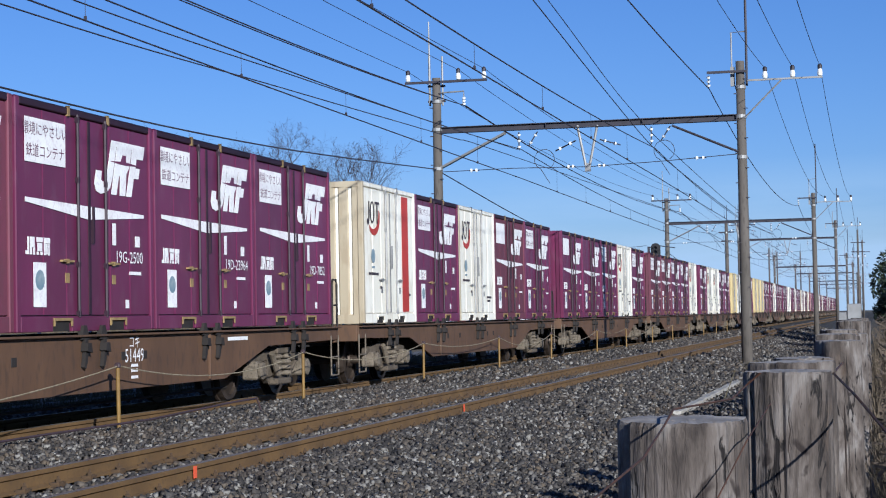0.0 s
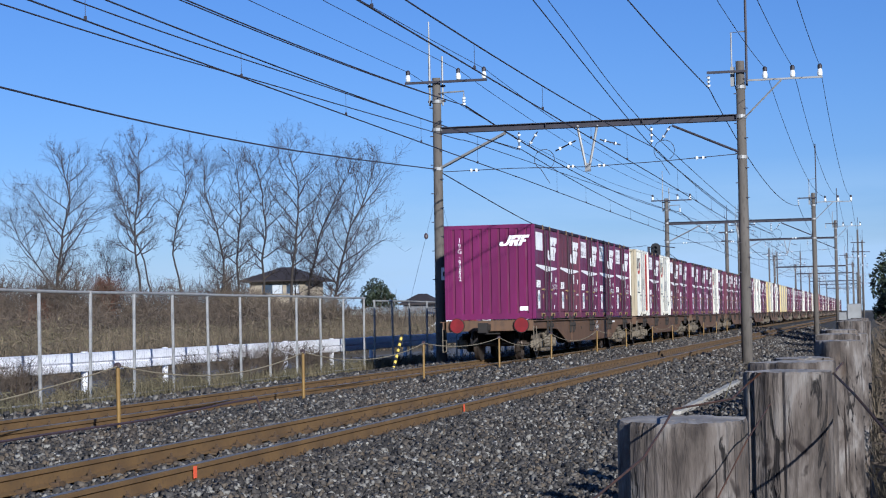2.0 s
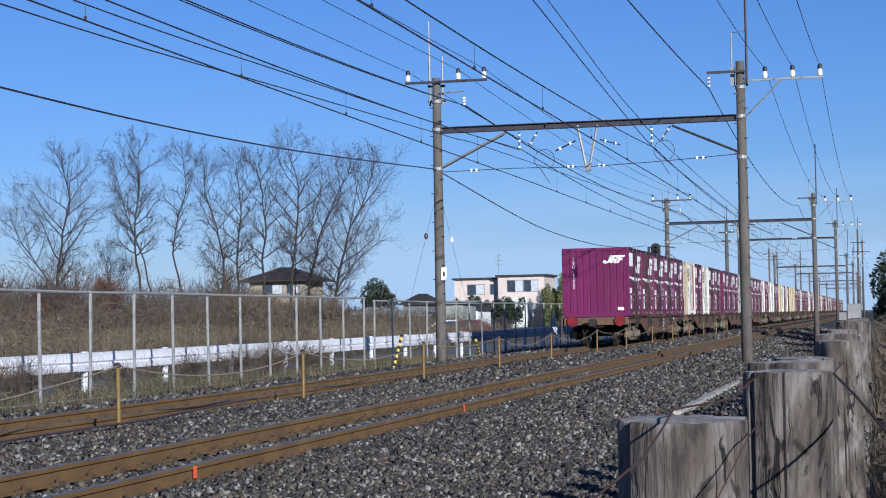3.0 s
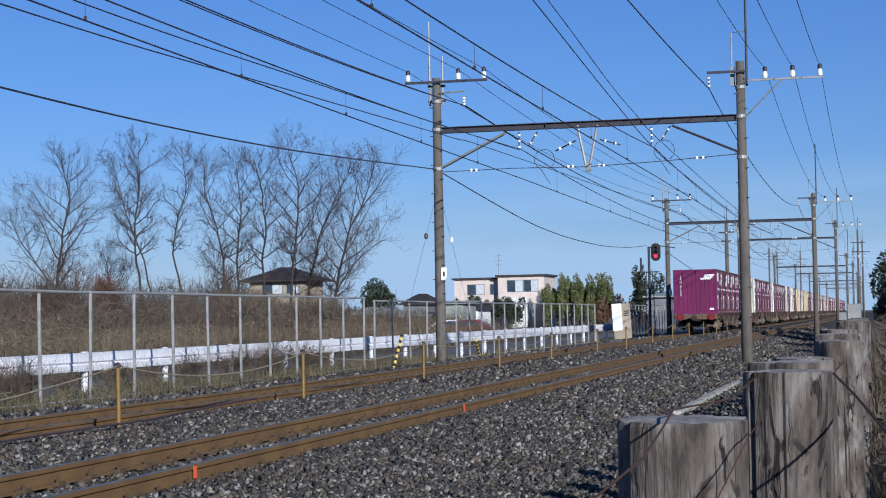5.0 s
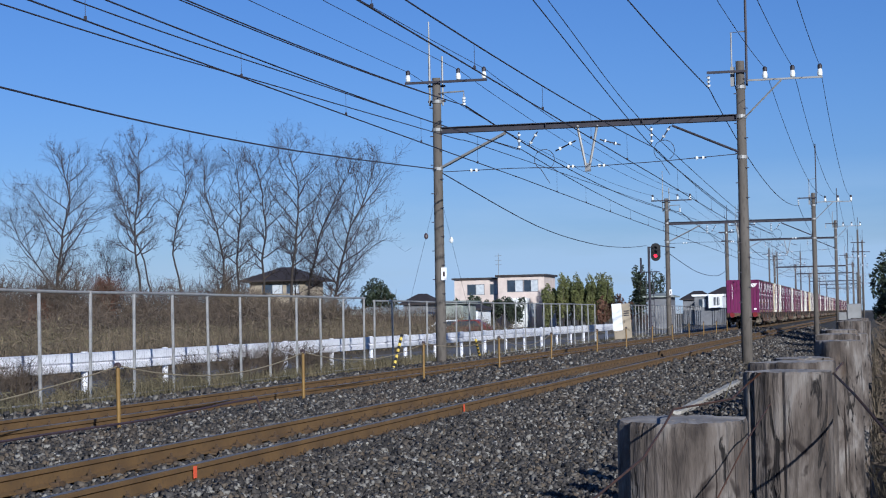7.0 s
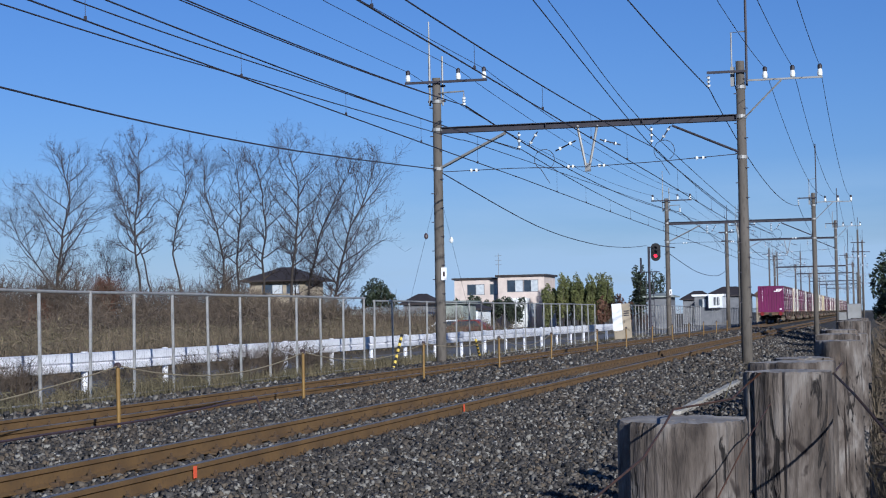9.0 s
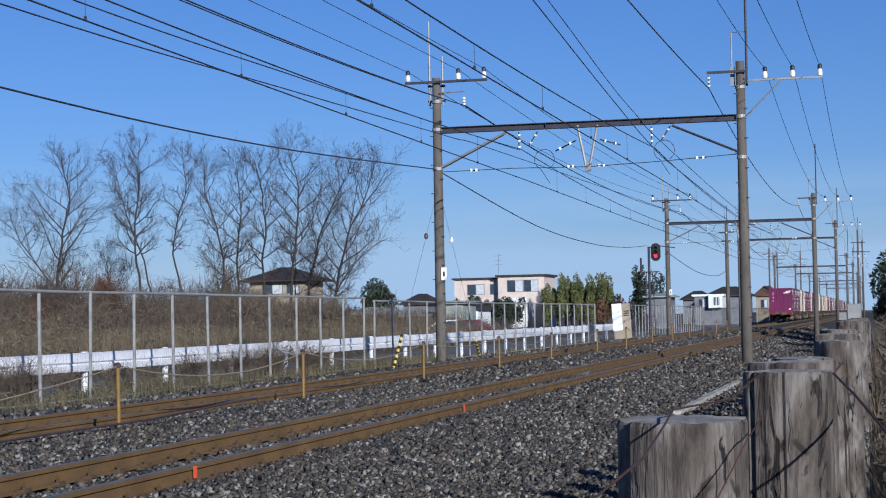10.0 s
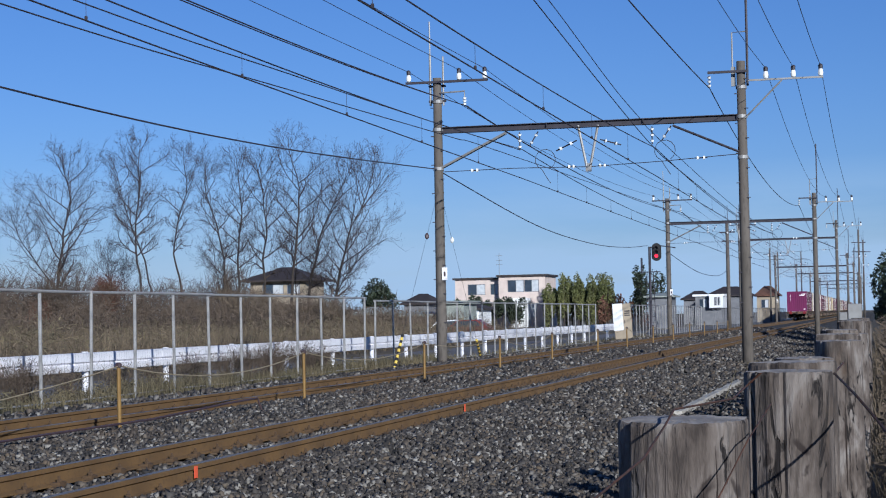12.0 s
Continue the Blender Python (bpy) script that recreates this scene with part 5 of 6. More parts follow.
tagged(blades("dry_reeds", 40000, (-46, -25.5), (34, 135), (0.9, 2.1), 0.014, M_REED, gz, 0.3), "tall dry brown reeds and grass in a fallow field", "reeds")
tagged(blades("dry_reeds", 9000, (-75, -46), (60, 170), (1.2, 2.3), 0.03, M_REED, gz, 0.16), "tall dry brown reeds further off in the field", "reeds")
tagged(blades("brushwood", 42000, (-80, -34), (104, 150), (1.4, 3.6), 0.02, M_BRUSH, gz, 0.35), "grey-brown winter brushwood at the far edge of the field", "brushwood")
def tangle(name, n, xr, yr, top, size, w, m):
    """Criss-crossing twigs and dead leaves in clumps up to a rough height."""
    x, y = rng.uniform(*xr, n), rng.uniform(*yr, n)
    cl = np.array([noise.noise((a * 0.28, b * 0.28, 2.0)) + 0.6 * noise.noise((a * 0.9, b * 0.9, 4.0)) for a, b in zip(x, y)])
    h = top * np.clip(0.62 + 0.75 * cl, 0.12, 1.5)
    z = np.array([gz(a) for a in x]) + h * rng.uniform(0.0, 1.0, n) ** 0.8
    d = rng.normal(size=(n, 3)) * (1, 1, 0.9)
    d /= np.linalg.norm(d, axis=1)[:, None]
    u = rng.normal(size=(n, 3))
    u = np.cross(d, u)
    u /= np.linalg.norm(u, axis=1)[:, None]
    d *= (size * rng.uniform(0.4, 1.3, n))[:, None]
    u *= w * rng.uniform(0.6, 1.5, (n, 1))
    p = np.stack([x, y, z], 1)
    v = np.stack([p - d - u, p - d + u, p + d + u * 0.4, p + d - u * 0.4], 1).reshape(-1, 3)
    return blob(name, v.tolist(), np.arange(4 * n).reshape(-1, 4).tolist(), m, "stuff")


tagged(tangle("brush", 42000, (-46, -24.8), (33, 120), 1.7, 0.16, 0.014, M_REED), "tangled dry brown undergrowth in the fallow field", "brush")
tagged(tangle("brush", 26000, (-46, -24.8), (33, 120), 1.9, 0.13, 0.016, M_WEED), "tangled dull olive undergrowth in the fallow field", "brush")
tagged(tangle("brush", 42000, (-80, -34), (100, 128), 3.6, 0.26, 0.022, M_BRUSH), "dark bare brushwood below the trees", "brush")
tagged(tangle("brush", 9000, (-16.25, -14.7), (18, 62), 0.55, 0.07, 0.008, M_WEED), "dry tangled weeds between fence and guardrail", "brush")
tagged(tangle("brush", 12000, (0.02, 1.6), (3.4, 14), 1.25, 0.06, 0.006, M_BRUSH), "dry brown bramble on the bank behind the wooden posts", "brush")
tagged(tangle("brush", 9000, (0.06, 0.7), (2.7, 7.5), 1.3, 0.05, 0.004, M_WEED), "dry olive bramble close behind the wooden posts", "brush")
tagged(tangle("brush", 9000, (0.0, 3.0), (14, 58), 1.5, 0.12, 0.012, M_BRUSH), "dry brown bramble along the bank", "brush")
tagged(blades("weeds", 22000, (-16.3, -14.5), (20, 62), (0.1, 0.55), 0.006, M_WEED, gz, 0.4), "dry low weeds along the foot of the fence", "weeds")
tagged(blades("weeds", 3000, (-16.3, -14.3), (62, 130), (0.12, 0.45), 0.012, M_WEED, gz, 0.4), "dry low weeds along the lane", "weeds")
tagged(blades("dry_grass", 16000, (0.0, 1.9), (3.2, 16), (0.25, 0.95), 0.004, M_REED, gz, 0.4), "tangled dry grass on the bank behind the wooden fence", "grass")
tagged(blades("dry_grass", 9000, (-0.1, 3.5), (16, 60), (0.4, 1.5), 0.008, M_REED, gz, 0.35), "dry grass on the bank along the wooden fence", "grass")


def twig_shrub(x, y, h, spread, n, m, label, z0=None):
    bm = B()
    for k in range(n):
        a, s = R.uniform(0, 6.283), R.uniform(0.1, 1) * spread
        hh = h * R.uniform(0.5, 1.0)
        base = Vector((0.15 * s * math.cos(a), 0.15 * s * math.sin(a), 0))
        tip = Vector((s * math.cos(a), s * math.sin(a), hh))
        mid = base.lerp(tip, 0.5) + Vector((R.uniform(-0.1, 0.1), R.uniform(-0.1, 0.1), 0.08)) * h
        pipe(bm, [base, mid, tip], 0.006 * h, 3, 0.002 * h, caps=False)
        for q in range(4):
            p = mid.lerp(tip, R.random())
            e = p + Vector((R.uniform(-1, 1), R.uniform(-1, 1), R.uniform(0.1, 1))) * 0.22 * h
            pipe(bm, [p, e], 0.003 * h, 3, 0.001 * h, caps=False)
    ob = part("shrub", bm, m)
    ob.matrix_basis = pose(x, y, gz(x) if z0 is None else z0)
    return tagged(ob, label, "shrub", "bare shrubs")


for y, h, sp in ((33.5, 0.75, 0.5), (35.6, 0.8, 0.6), (37.2, 0.7, 0.5), (40.2, 0.95, 0.7), (41.5, 0.9, 0.6), (44.5, 0.9, 0.6), (46.2, 1.1, 0.8), (47.6, 1.0, 0.7), (50.4, 0.7, 0.5), (30.6, 0.9, 0.6), (31.6, 1.05, 0.7), (29.4, 0.9, 0.6), (43.2, 1.0, 0.7), (48.8, 0.9, 0.6)):
    twig_shrub(R.uniform(-16.1, -15.5), y, h, sp, 120, M_BRUSH, "dry brushy weed between the fence and the guardrail")
for x, y, h in ((-61, 118, 5.0), (-64, 122, 6), (-57.5, 121, 4.5), (-52.5, 123, 3.8), (-48.8, 122, 4.0), (-45.5, 121, 4.2), (-42, 123, 3.5), (-38, 120, 3.2), (-55, 118, 3.4)):
    twig_shrub(x, y, h, h * 0.5, 110, M_BRUSH, "bare brown shrub at the edge of the field")
for i in range(16):
    twig_shrub(-46.5 + 0.75 * i, 112 + 5 * R.random(), R.uniform(2.8, 4.0), 1.6, 120, M_BRUSH if i % 3 else M_REED, "dense bare shrub before the hipped-roof house")
for i in range(12):
    twig_shrub(-67.5 + 1.9 * i, 121 + 5 * R.random(), R.uniform(3.8, 6.0), 2.2, 130, M_BRUSH, "tangled bare thicket shrub under the trees")
for x, y, h in ((-56.0, 124, 5.2), (-62, 126, 4.6), (-50, 135, 3.5), (-59, 119, 3.4)):
    twig_shrub(x, y, h, h * 0.22, 320, M_RUSSET, "russet shrub with dead leaves at the field's edge")
twig_shrub(-3.1, 46, 0.55, 0.4, 60, M_WEED, "dry weed in the ballast")
twig_shrub(-0.55, 8.5, 1.2, 0.25, 40, M_WEED, "dry weed in the ballast beside the fence")


def bare_tree(y, stems, crown_top, label, seed):
    """Stems are winding lines of (x, height); limbs leave them all the way up, curl upward and end in fine twigs inside a rounded crown."""
    rr = random.Random(seed)
    th = tagged(new("bare_tree"), label, "tree", "bare winter trees")
    x0 = stems[0][0][0]
    crown = B()

    def wander(p, d, length, n, bend, rise):
        pts, dd = [p], d.copy()
        for i in range(n):
            dd = (dd + Vector((rr.uniform(-1, 1), rr.uniform(-1, 1), rr.uniform(-0.8, 0.8) + rise)) * bend).normalized()
            pts.append(pts[-1] + dd * length / n)
        return pts

    def limb(p, d, length, r, depth):
        n = (8, 6, 5, 3)[depth]
        pts = wander(p, d, length, n, (0.15, 0.2, 0.22, 0.2)[depth], (0.3, 0.25, 0.2, 0.15)[depth])
        pipe(crown, pts, r, (5, 4, 3, 3)[depth], max(r * 0.3, 0.004), caps=False)
        if depth == 3:
            return
        for k in range((7, 5, 3)[depth]):
            at = (0.18 + 0.82 * (k + rr.random()) / (7, 5, 3)[depth]) * n
            i = min(int(at), n - 1)
            ax = (pts[i + 1] - pts[i]).normalized()
            side = ax.orthogonal().normalized()
            side.rotate(Matrix.Rotation(rr.uniform(0, 6.283), 3, ax))
            nd = (ax * 0.8 + side * rr.uniform(0.6, 1.1) + Vector((0, 0, 0.12))).normalized()
            limb(pts[i].lerp(pts[i + 1], at - i), nd, length * rr.uniform(0.36, 0.62), max(r * (0.55 - 0.3 * at / n), 0.0055), depth + 1)

    for line, spread, low, girth in stems:
        keys = np.array(line)
        hs = np.linspace(-0.3, keys[-1, 1], 18)
        ph = rr.uniform(0, 50)
        pts = [Vector((float(np.interp(h, keys[:, 1], keys[:, 0])) - x0[0] + 0.16 * noise.noise((h * 0.55, ph, 1.0)), 0.5 * noise.noise((h * 0.4, ph, 8.0)), h)) for h in hs]
        trunk = B()
        pipe(trunk, pts, girth, 8, 0.016, caps=False)
        part("trunk", trunk, M_BARK, th)
        top = keys[-1, 1]
        count = 13 + int(6 * spread / 3)
        for k in range(count):
            f = low + (0.97 - low) * (k + rr.random()) / count
            i = min(int(f * 17), 16)
            q = pts[i].lerp(pts[i + 1], f * 17 - i)
            u = (f - low) / (1 - low)
            reach = spread * (0.66 + 1.7 * u * (1 - u)) * rr.uniform(0.6, 1.1)
            az = k * 2.4 + rr.uniform(-0.7, 0.7)
            up = rr.uniform(0.25, 0.8) + 0.7 * u
            limb(q, Vector((math.cos(az), math.sin(az), up)).normalized(), min(reach, max(0.6, (crown_top - q.z) * 0.75)), girth * (0.5 - 0.36 * u), 0)
    part("crown", crown, M_TWIG, th)
    th.matrix_basis = pose(x0[0], y, gz(x0[0]))
    return th


GREYTREE = "tall leafless tree with fine grey-brown branches"
bare_tree(125, [([(-60.6, 0.0), (-60.5, 4.2), (-59.9, 7.8), (-59.3, 10.9), (-59.9, 14.8)], 4.3, 0.3, 0.16), ([(-60.5, 4.4), (-62.0, 6.2), (-63.6, 8.3), (-64.2, 10.4)], 3.2, 0.35, 0.09)], 15.8, "broad leafless tree with a forked trunk and low limbs", 3)
bare_tree(124, [([(-52.5, 0.0), (-53.1, 4.2), (-53.6, 8.3), (-53.3, 11.4), (-53.0, 15.4)], 2.8, 0.42, 0.13), ([(-51.3, 0.0), (-52.4, 4.5), (-53.4, 7.8), (-54.6, 11.4), (-55.4, 13.9)], 2.5, 0.5, 0.1)], 16.4, "slender pair of leafless stems leaning together", 17)
bare_tree(126, [([(-50.6, 0.0), (-50.9, 4.7), (-51.3, 7.3), (-50.9, 9.9), (-50.2, 11.6), (-50.4, 14.9)], 2.1, 0.45, 0.11)], 16.1, "thin winding leafless tree", 23)
bare_tree(124, [([(-46.0, 0.0), (-46.5, 4.7), (-47.1, 8.8), (-48.0, 11.4), (-47.8, 13.5)], 2.8, 0.35, 0.12), ([(-45.6, 0.0), (-45.6, 6.2), (-45.1, 9.4), (-45.5, 13.7)], 2.5, 0.4, 0.12)], 15.0, GREYTREE + " on two stems", 31)
bare_tree(126, [([(-44.4, 0.0), (-44.2, 5.2), (-44.0, 9.4), (-44.7, 13.7)], 3.0, 0.36, 0.13)], 15.0, GREYTREE, 41)
bare_tree(123, [([(-41.2, 0.0), (-41.0, 5.2), (-40.4, 9.4), (-40.6, 12.0), (-41.1, 14.8)], 3.3, 0.36, 0.14)], 16.0, GREYTREE + ", the tallest of the row", 53)
bare_tree(125, [([(-40.7, 0.0), (-40.3, 4.7), (-39.5, 7.8), (-38.0, 10.9), (-36.9, 13.1)], 3.3, 0.3, 0.14)], 14.6, "leafless tree bending over to one side", 61)
bare_tree(122, [([(-37.9, 0.0), (-37.3, 4.4), (-36.3, 7.8), (-35.2, 10.4), (-34.3, 12.9)], 3.8, 0.25, 0.14), ([(-37.6, 3.2), (-36.3, 5.4), (-34.9, 6.7), (-33.6, 7.4)], 3.0, 0.3, 0.09)], 14.4, "leaning leafless tree with long drooping side limbs", 71)
bare_tree(128, [([(-57.6, 0.0), (-57.2, 3.6), (-57.9, 7.1)], 2.5, 0.25, 0.09), ([(-56.2, 0.0), (-56.0, 3.1), (-56.6, 5.8)], 2.1, 0.3, 0.08)], 8.8, "low bushy leafless tree between the tall ones", 83)
bare_tree(129, [([(-48.4, 0.0), (-48.9, 4.2), (-49.4, 7.5)], 2.0, 0.3, 0.07), ([(-42.6, 0.0), (-42.8, 4.2), (-42.5, 8.3)], 2.4, 0.3, 0.08)], 9.6, "thin young leafless stems between the trees", 97)


def leafy(x, y, z0, rx, rz, n, size, m, label, name="evergreen_tree", trunk=True, clumps=9, seed=1):
    """A crown of many small leaf faces gathered in uneven clumps, on a trunk."""
    g = np.random.default_rng(seed)
    th = tagged(new(name), label, "tree", "evergreen trees")
    c = g.normal(size=(clumps, 3))
    c /= np.linalg.norm(c, axis=1)[:, None]
    c *= g.uniform(0.3, 0.75, clumps)[:, None]
    k = g.integers(0, clumps, n)
    p = g.normal(size=(n, 3))
    p /= np.linalg.norm(p, axis=1)[:, None]
    p = c[k] + p * (g.uniform(0.25, 1.0, n) ** 0.4 * g.uniform(0.28, 0.5, clumps)[k])[:, None]
    p *= (rx, rx, rz)
    p[:, 2] += rz + z0
    u, w = g.normal(size=(n, 3)), g.normal(size=(n, 3))
    u /= np.linalg.norm(u, axis=1)[:, None]
    w /= np.linalg.norm(w, axis=1)[:, None]
    s = size * g.uniform(0.6, 1.4, n)[:, None]
    v = np.stack([p - u * s, p + w * s * 0.5, p + u * s, p - w * s * 0.5], 1).reshape(-1, 3)
    f = np.arange(4 * n).reshape(-1, 4)
    cr_ = blob("crown", v.tolist(), f.tolist(), m)
    cr_.parent = th
    if trunk:
        bm = B()
        pipe(bm, [(0, 0, -0.4), (0.05 * rx, 0, rz * 0.7 + z0), (0, 0, rz * 1.4 + z0)], 0.09 * rx, 8, 0.03 * rx)
        for q in range(5):
            a = q * 1.3
            pipe(bm, [(0, 0, z0 + rz * (0.5 + 0.15 * q)), (0.5 * rx * math.cos(a), 0.5 * rx * math.sin(a), z0 + rz * (0.9 + 0.15 * q))], 0.035 * rx, 5, 0.01 * rx)
        part("trunk", bm, M_BARK, th)
    th.matrix_basis = pose(x, y, gz(x))
    return th


leafy(-56.2, 200, 1.2, 2.4, 2.75, 2600, 0.2, M_LEAF, "round clipped dark evergreen tree", seed=3, clumps=16)
for i in range(13):
    leafy(-47.4 + 0.72 * i, 262 + 3 * (i % 3), 0.0, 1.35, 3.55 + 0.22 * ((i * 5) % 4), 3000, 0.17, M_BAMBOO, "olive green bamboo clump behind the house", "bamboo_clump", True, 12, 20 + i)
for i in range(6):
    leafy(-62.5 + 2.0 * i, 262, 0.0, 1.8, 2.35 + 0.3 * (i % 3), 1500, 0.22, M_LEAF, "dark garden hedge tree before the house", "garden_tree", True, 9, 40 + i)
for i, (x, y, h) in enumerate(((-29.6, 230, 4.4), (-28.0, 234, 3.7), (-31.0, 238, 3.6))):
    leafy(x, y, 0.3, 1.3, h, 900, 0.22, M_LEAF, "dark thin conifer near the signal", "conifer", True, 14, 60 + i)
for i in range(5):
    leafy(-35.5 + 1.5 * i, 236 + i, -0.2, 1.3, 2.2 + 0.3 * (i % 2), 600, 0.2, M_RUSSET, "brown half-bare garden tree", "garden_tree", True, 9, 80 + i)
for i, (x, y, rx, rz) in enumerate(((1.75, 82, 2.5, 2.6), (1.9, 94, 2.8, 3.5), (1.5, 72, 2.0, 1.7), (3.2, 108, 4.2, 4.2), (1.25, 62, 1.5, 1.2), (1.5, 88, 2.0, 1.6))):
    leafy(x + 0.005 * y - 0.1, y, -0.5, rx, rz, 9500, 0.12, M_LEAF, "dense dark evergreen thicket on the bank", "thicket_tree", True, 18, 100 + i)


# ---- buildings ----
def window(parent, x0, x1, z0, z1, y, name="window", frame_m=None):
    bm = B()
    for a in ((x0 - 0.07, x1 + 0.07, z0 - 0.07, z0), (x0 - 0.07, x1 + 0.07, z1, z1 + 0.07), (x0 - 0.07, x0, z0, z1), (x1, x1 + 0.07, z0, z1), ((x0 + x1) / 2 - 0.03, (x0 + x1) / 2 + 0.03, z0, z1)):
        box(bm, a[0], a[1], y - 0.06, y + 0.02, a[2], a[3])
    w = part(name, bm, frame_m or M_GREYWALL, parent)
    mid = (x0 + x1) / 2
    part("pane", B_box(x0, mid, y - 0.02, y + 0.015, z0, z1), M_GLASS, w)
    part("pane", B_box(mid, x1, y - 0.02, y + 0.015, z0, z1), M_CURTAIN, w, "pane with a pale curtain behind it")
    return w


def hip_roof(parent, x0, x1, y0, y1, z, h, over=0.5, ridge=0.35, m=None):
    bm = B()
    a = [bm.verts.new(p) for p in ((x0 - over, y0 - over, z), (x1 + over, y0 - over, z), (x1 + over, y1 + over, z), (x0 - over, y1 + over, z))]
    t = [bm.verts.new(p) for p in ((x0 - over, y0 - over, z + 0.15), (x1 + over, y0 - over, z + 0.15), (x1 + over, y1 + over, z + 0.15), (x0 - over, y1 + over, z + 0.15))]
    c, d = (x0 + x1) / 2, (x1 - x0) * ridge / 2
    r1, r2 = bm.verts.new((c - d, (y0 + y1) / 2, z + h)), bm.verts.new((c + d, (y0 + y1) / 2, z + h))
    bm.faces.new(a[::-1])
    for i in range(4):
        bm.faces.new((a[i], a[(i + 1) % 4], t[(i + 1) % 4], t[i]))
    bm.faces.new((t[0], t[1], r2, r1)), bm.faces.new((t[1], t[2], r2)), bm.faces.new((t[2], t[3], r1, r2)), bm.faces.new((t[3], t[0], r1))
    return part("roof", bm, m or M_ROOF, parent)


def house(x0, x1, y0, y1, eave, m, label, roof_h=1.6, roof_m=None, wins=(), z0=-0.6, over=0.5, ridge=0.35):
    th = tagged(new("house"), label, "house", "houses across the field")
    bm = B()
    box(bm, x0, x1, y0, y1, z0, eave)
    part("wall", bm, m, th)
    if roof_h > 0:
        hip_roof(th, x0, x1, y0, y1, eave, roof_h, over, ridge, roof_m)
    else:
        bm = B()
        box(bm, x0 - 0.35, x1 + 0.35, y0 - 0.35, y1 + 0.35, eave, eave + 0.28)
        part("roof", bm, roof_m or M_ROOF, th)
    for a in wins:
        window(th, *a, y0)
    return th


h1 = house(-63.6, -56.4, 270, 278, 6.9, M_PLASTER, "two-storey cream house with flat dark roof and shaded windows", 0, None, ((-61.5, -58.9, 4.6, 6.1), (-57.9, -56.8, 4.6, 6.1)))
house(-56.4, -49.2, 268.5, 278, 7.2, M_PLASTER, "two-storey pinkish cream house wing with paired windows", 0, None, ((-54.9, -52.5, 4.9, 6.6), (-52.3, -50.2, 4.9, 6.6), (-52.6, -50.6, 1.0, 3.0)))
boxed("annex", (-54.6, -51.4, 265.5, 268.4, -0.6, 3.9), M_WHITEWALL, h1, 0.02, "white annex")
bm = B()
pipe(bm, [(-57.2, 273, 7), (-57.2, 273, 11)], 0.04, 5)
for z in (9.2, 9.9, 10.6):
    pipe(bm, [(-57.7, 273, z), (-56.7, 273, z)], 0.03, 4)
part("aerial", bm, M_GALV, h1)
house(-71.2, -64.4, 198, 205, 5.7, M_BEIGE, "two-storey house with broad dark hipped roof behind the trees", 1.75, None, ((-69.6, -67.2, 4.3, 5.3), (-66.6, -65.2, 4.3, 5.3)), over=1.1, ridge=0.2)
house(-44.8, -41.2, 150, 155, 1.5, M_BEIGE, "small beige house with pale green roof across the field", 0.7, M_GREENROOF, ((-44, -43, 0.4, 1.2),))
house(-52, -47.6, 165, 170, 1.4, M_WHITEWALL, "low white shed with dark roof across the field", 0.7, M_ROOF)
house(-40.6, -38.2, 152, 156, 1.3, M_BEIGE, "small yellowish shed across the field", 0.5, M_GREENROOF)
house(-36.6, -34.6, 150, 155, 2.3, M_GREENROOF, "grey-green metal storage shed across the field", 0, M_GREENROOF)
house(-57.2, -54.0, 215, 222, 2.8, M_GREYWALL, "distant low house with dark roof", 1.4)
house(-48.5, -45.5, 205, 212, 2.0, M_WHITEWALL, "distant low white house with dark roof behind the pole", 0.8)
house(-25.6, -23.0, 205, 210, 3.0, M_GREYWALL, "grey-green shed near the signal", 0.5, M_GREENROOF)
house(-28.6, -24.8, 272, 280, 3.1, M_GREYWALL, "dark grey house with low dark roof", 1.4, None, ((-27, -25.6, 1.6, 2.8),))
house(-24.6, -18.5, 268, 276, 3.5, M_GREYWALL, "grey house with dark hipped roof beyond the white building", 1.5)
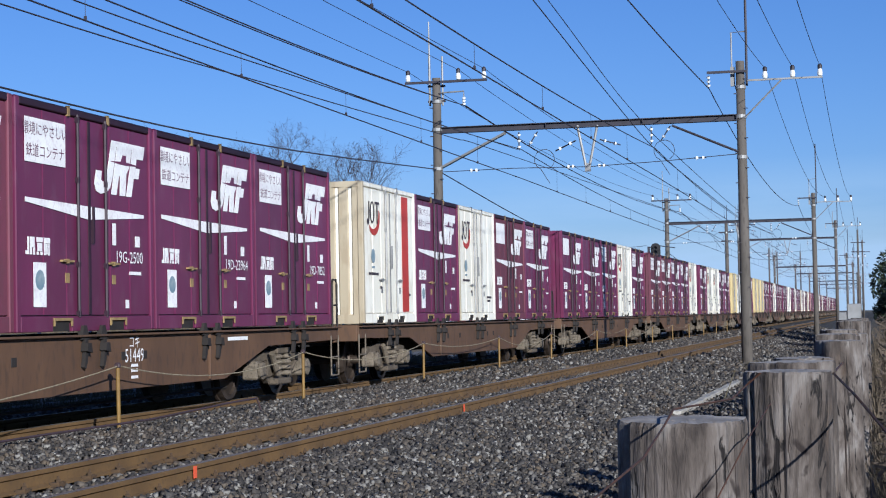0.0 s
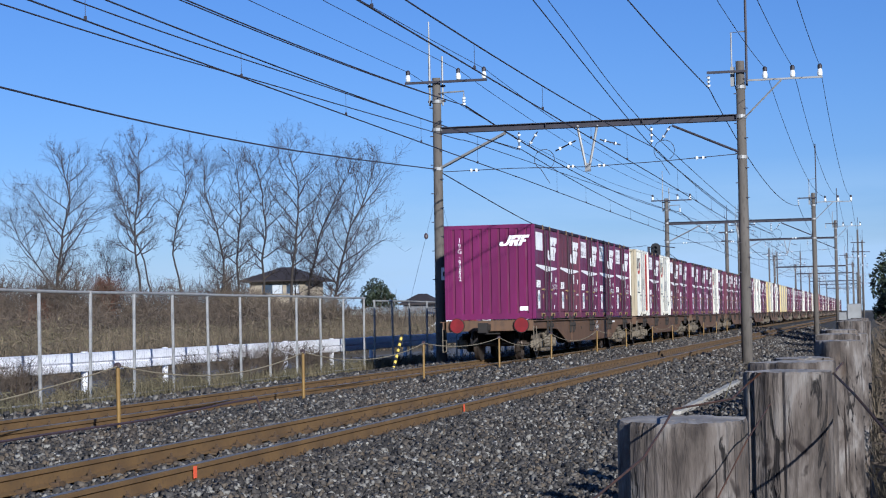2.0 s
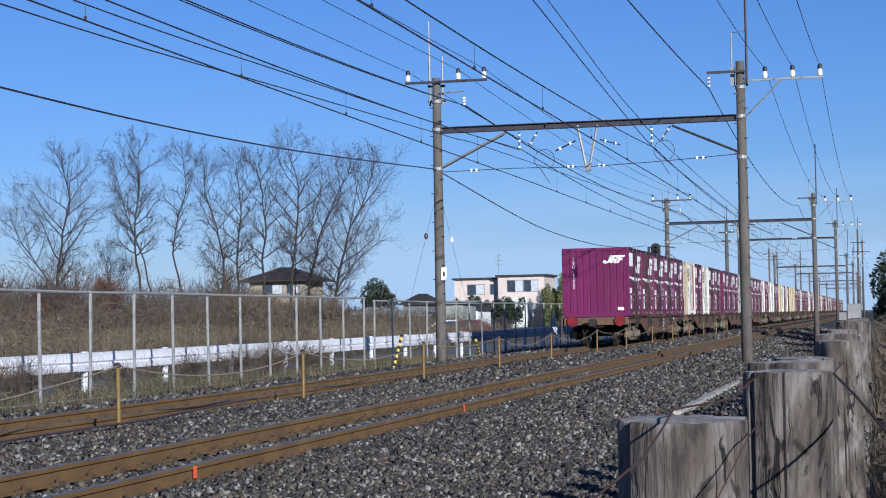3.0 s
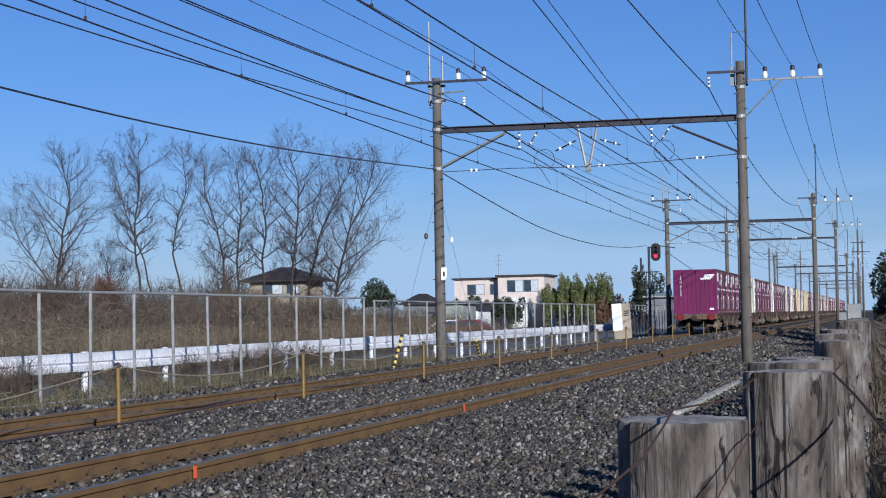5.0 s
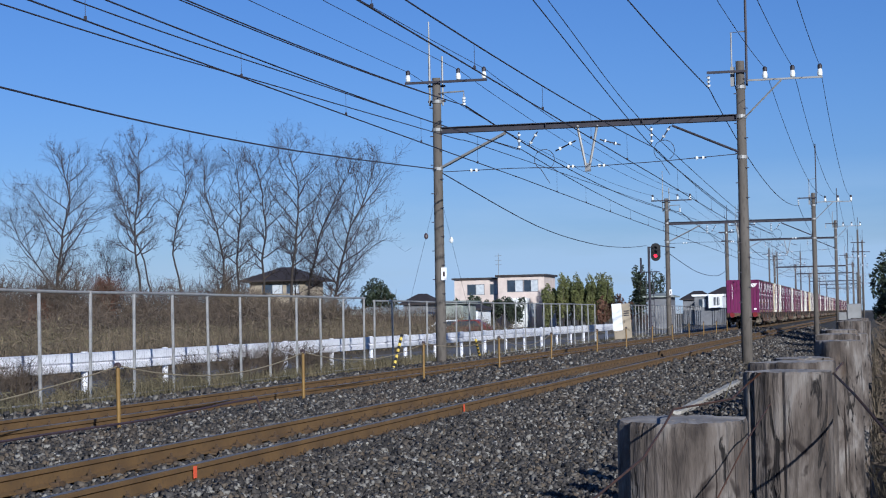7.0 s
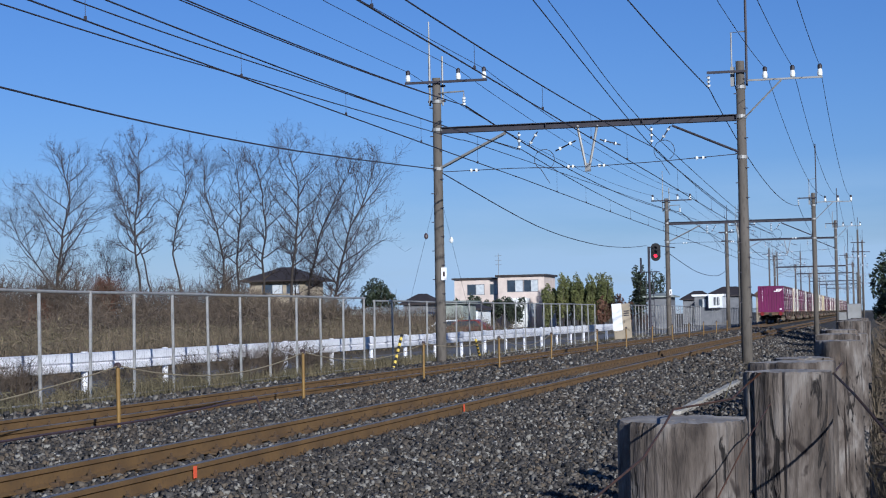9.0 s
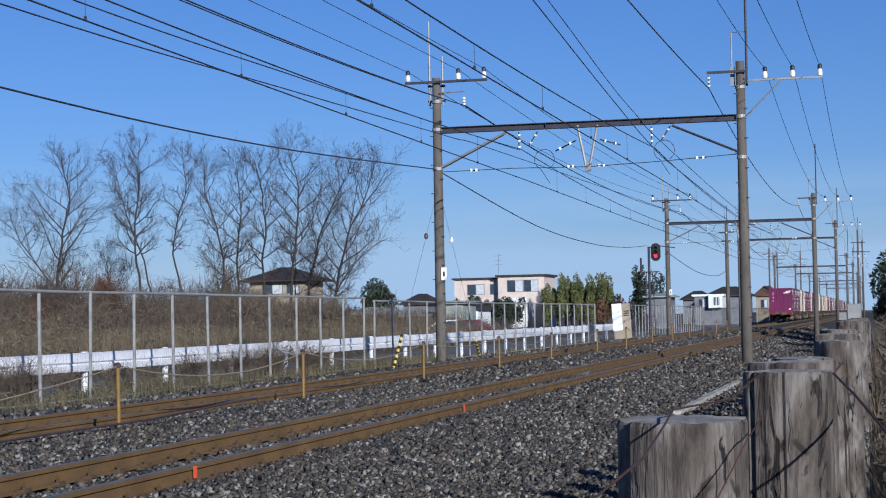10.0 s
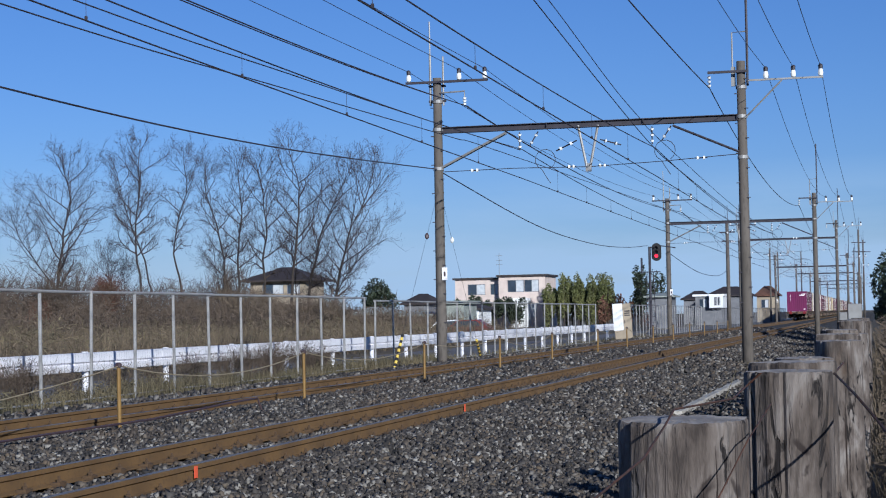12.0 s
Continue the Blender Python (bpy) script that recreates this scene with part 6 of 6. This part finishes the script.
wb = house(-24.7, -21.0, 250, 258, 3.4, M_GREYWALL, "modern grey house with white roof band and white block", 0, M_WHITEWALL, ((-24.1, -23.1, 1.9, 3.0),))
boxed("white_block", (-22.7, -20.8, 249, 256, 1.75, 3.6), M_WHITEWALL, wb, 0.02, "white upper block")
for k in range(2):
    window(wb, -21.9 + 0.45 * k, -21.7 + 0.45 * k, 2.2, 3.2, 249, "slit_window")
house(-19.0, -15.8, 292, 299, 3.6, M_BEIGE, "beige house with brown gabled roof beside the line", 1.7, M_RUSSET, ((-18.2, -17.2, 1.8, 3.0),))


def car(x, y, rz, m, label):
    th = tagged(new("parked_car"), label, "car", "parked cars")
    bm = B()
    prism(bm, [(-1.9, 0.3), (-1.95, 0.75), (-1.2, 0.92), (-0.6, 1.45), (0.9, 1.5), (1.6, 0.98), (1.95, 0.9), (1.95, 0.3)], "y", -0.8, 0.8)
    part("body", bevelled(bm, 0.06), m, th)
    for s in (-0.805, 0.79):
        bm = B()
        prism(bm, [(-1.0, 0.97), (-0.55, 1.38), (0.85, 1.42), (1.3, 1.0)], "y", s, s + 0.015)
        part("side_window", bm, M_GLASS, th)
    for wx in (-1.25, 1.25):
        for s in (-0.82, 0.64):
            bm = B()
            lathe(bm, (wx, s, 0.31), [(0.31, 0), (0.31, 0.18)], "y", 16)
            part("wheel", bm, M_BLACK, th)
    th.matrix_basis = pose(x, y, gz(x) + 0.02, 0, 0, rz)


car(-43.0, 128, 10, M_CAR, "small white car parked across the field")
car(-29.3, 128, 0, M_CARRED, "maroon car parked beyond the lane")
car(-31.8, 132, 8, M_CAR, "white van parked beyond the lane")


def motions():
    for ob, y, z in train:
        walk(ob, [(t, pose(FAR_X, y + SPEED * t, z)) for t in (0.0, 4.0, 8.0, 12.0)])
    for w in wagons[:2]:
        for o in w.children_recursive:
            if o.name.startswith("wheelset"):
                p = o.matrix_basis.translation.copy()
                step = math.degrees(SPEED / FPS / 0.43)
                walk(o, [(i / FPS, pose(p.x, p.y, p.z, -step * i)) for i in range(361)])


motions()
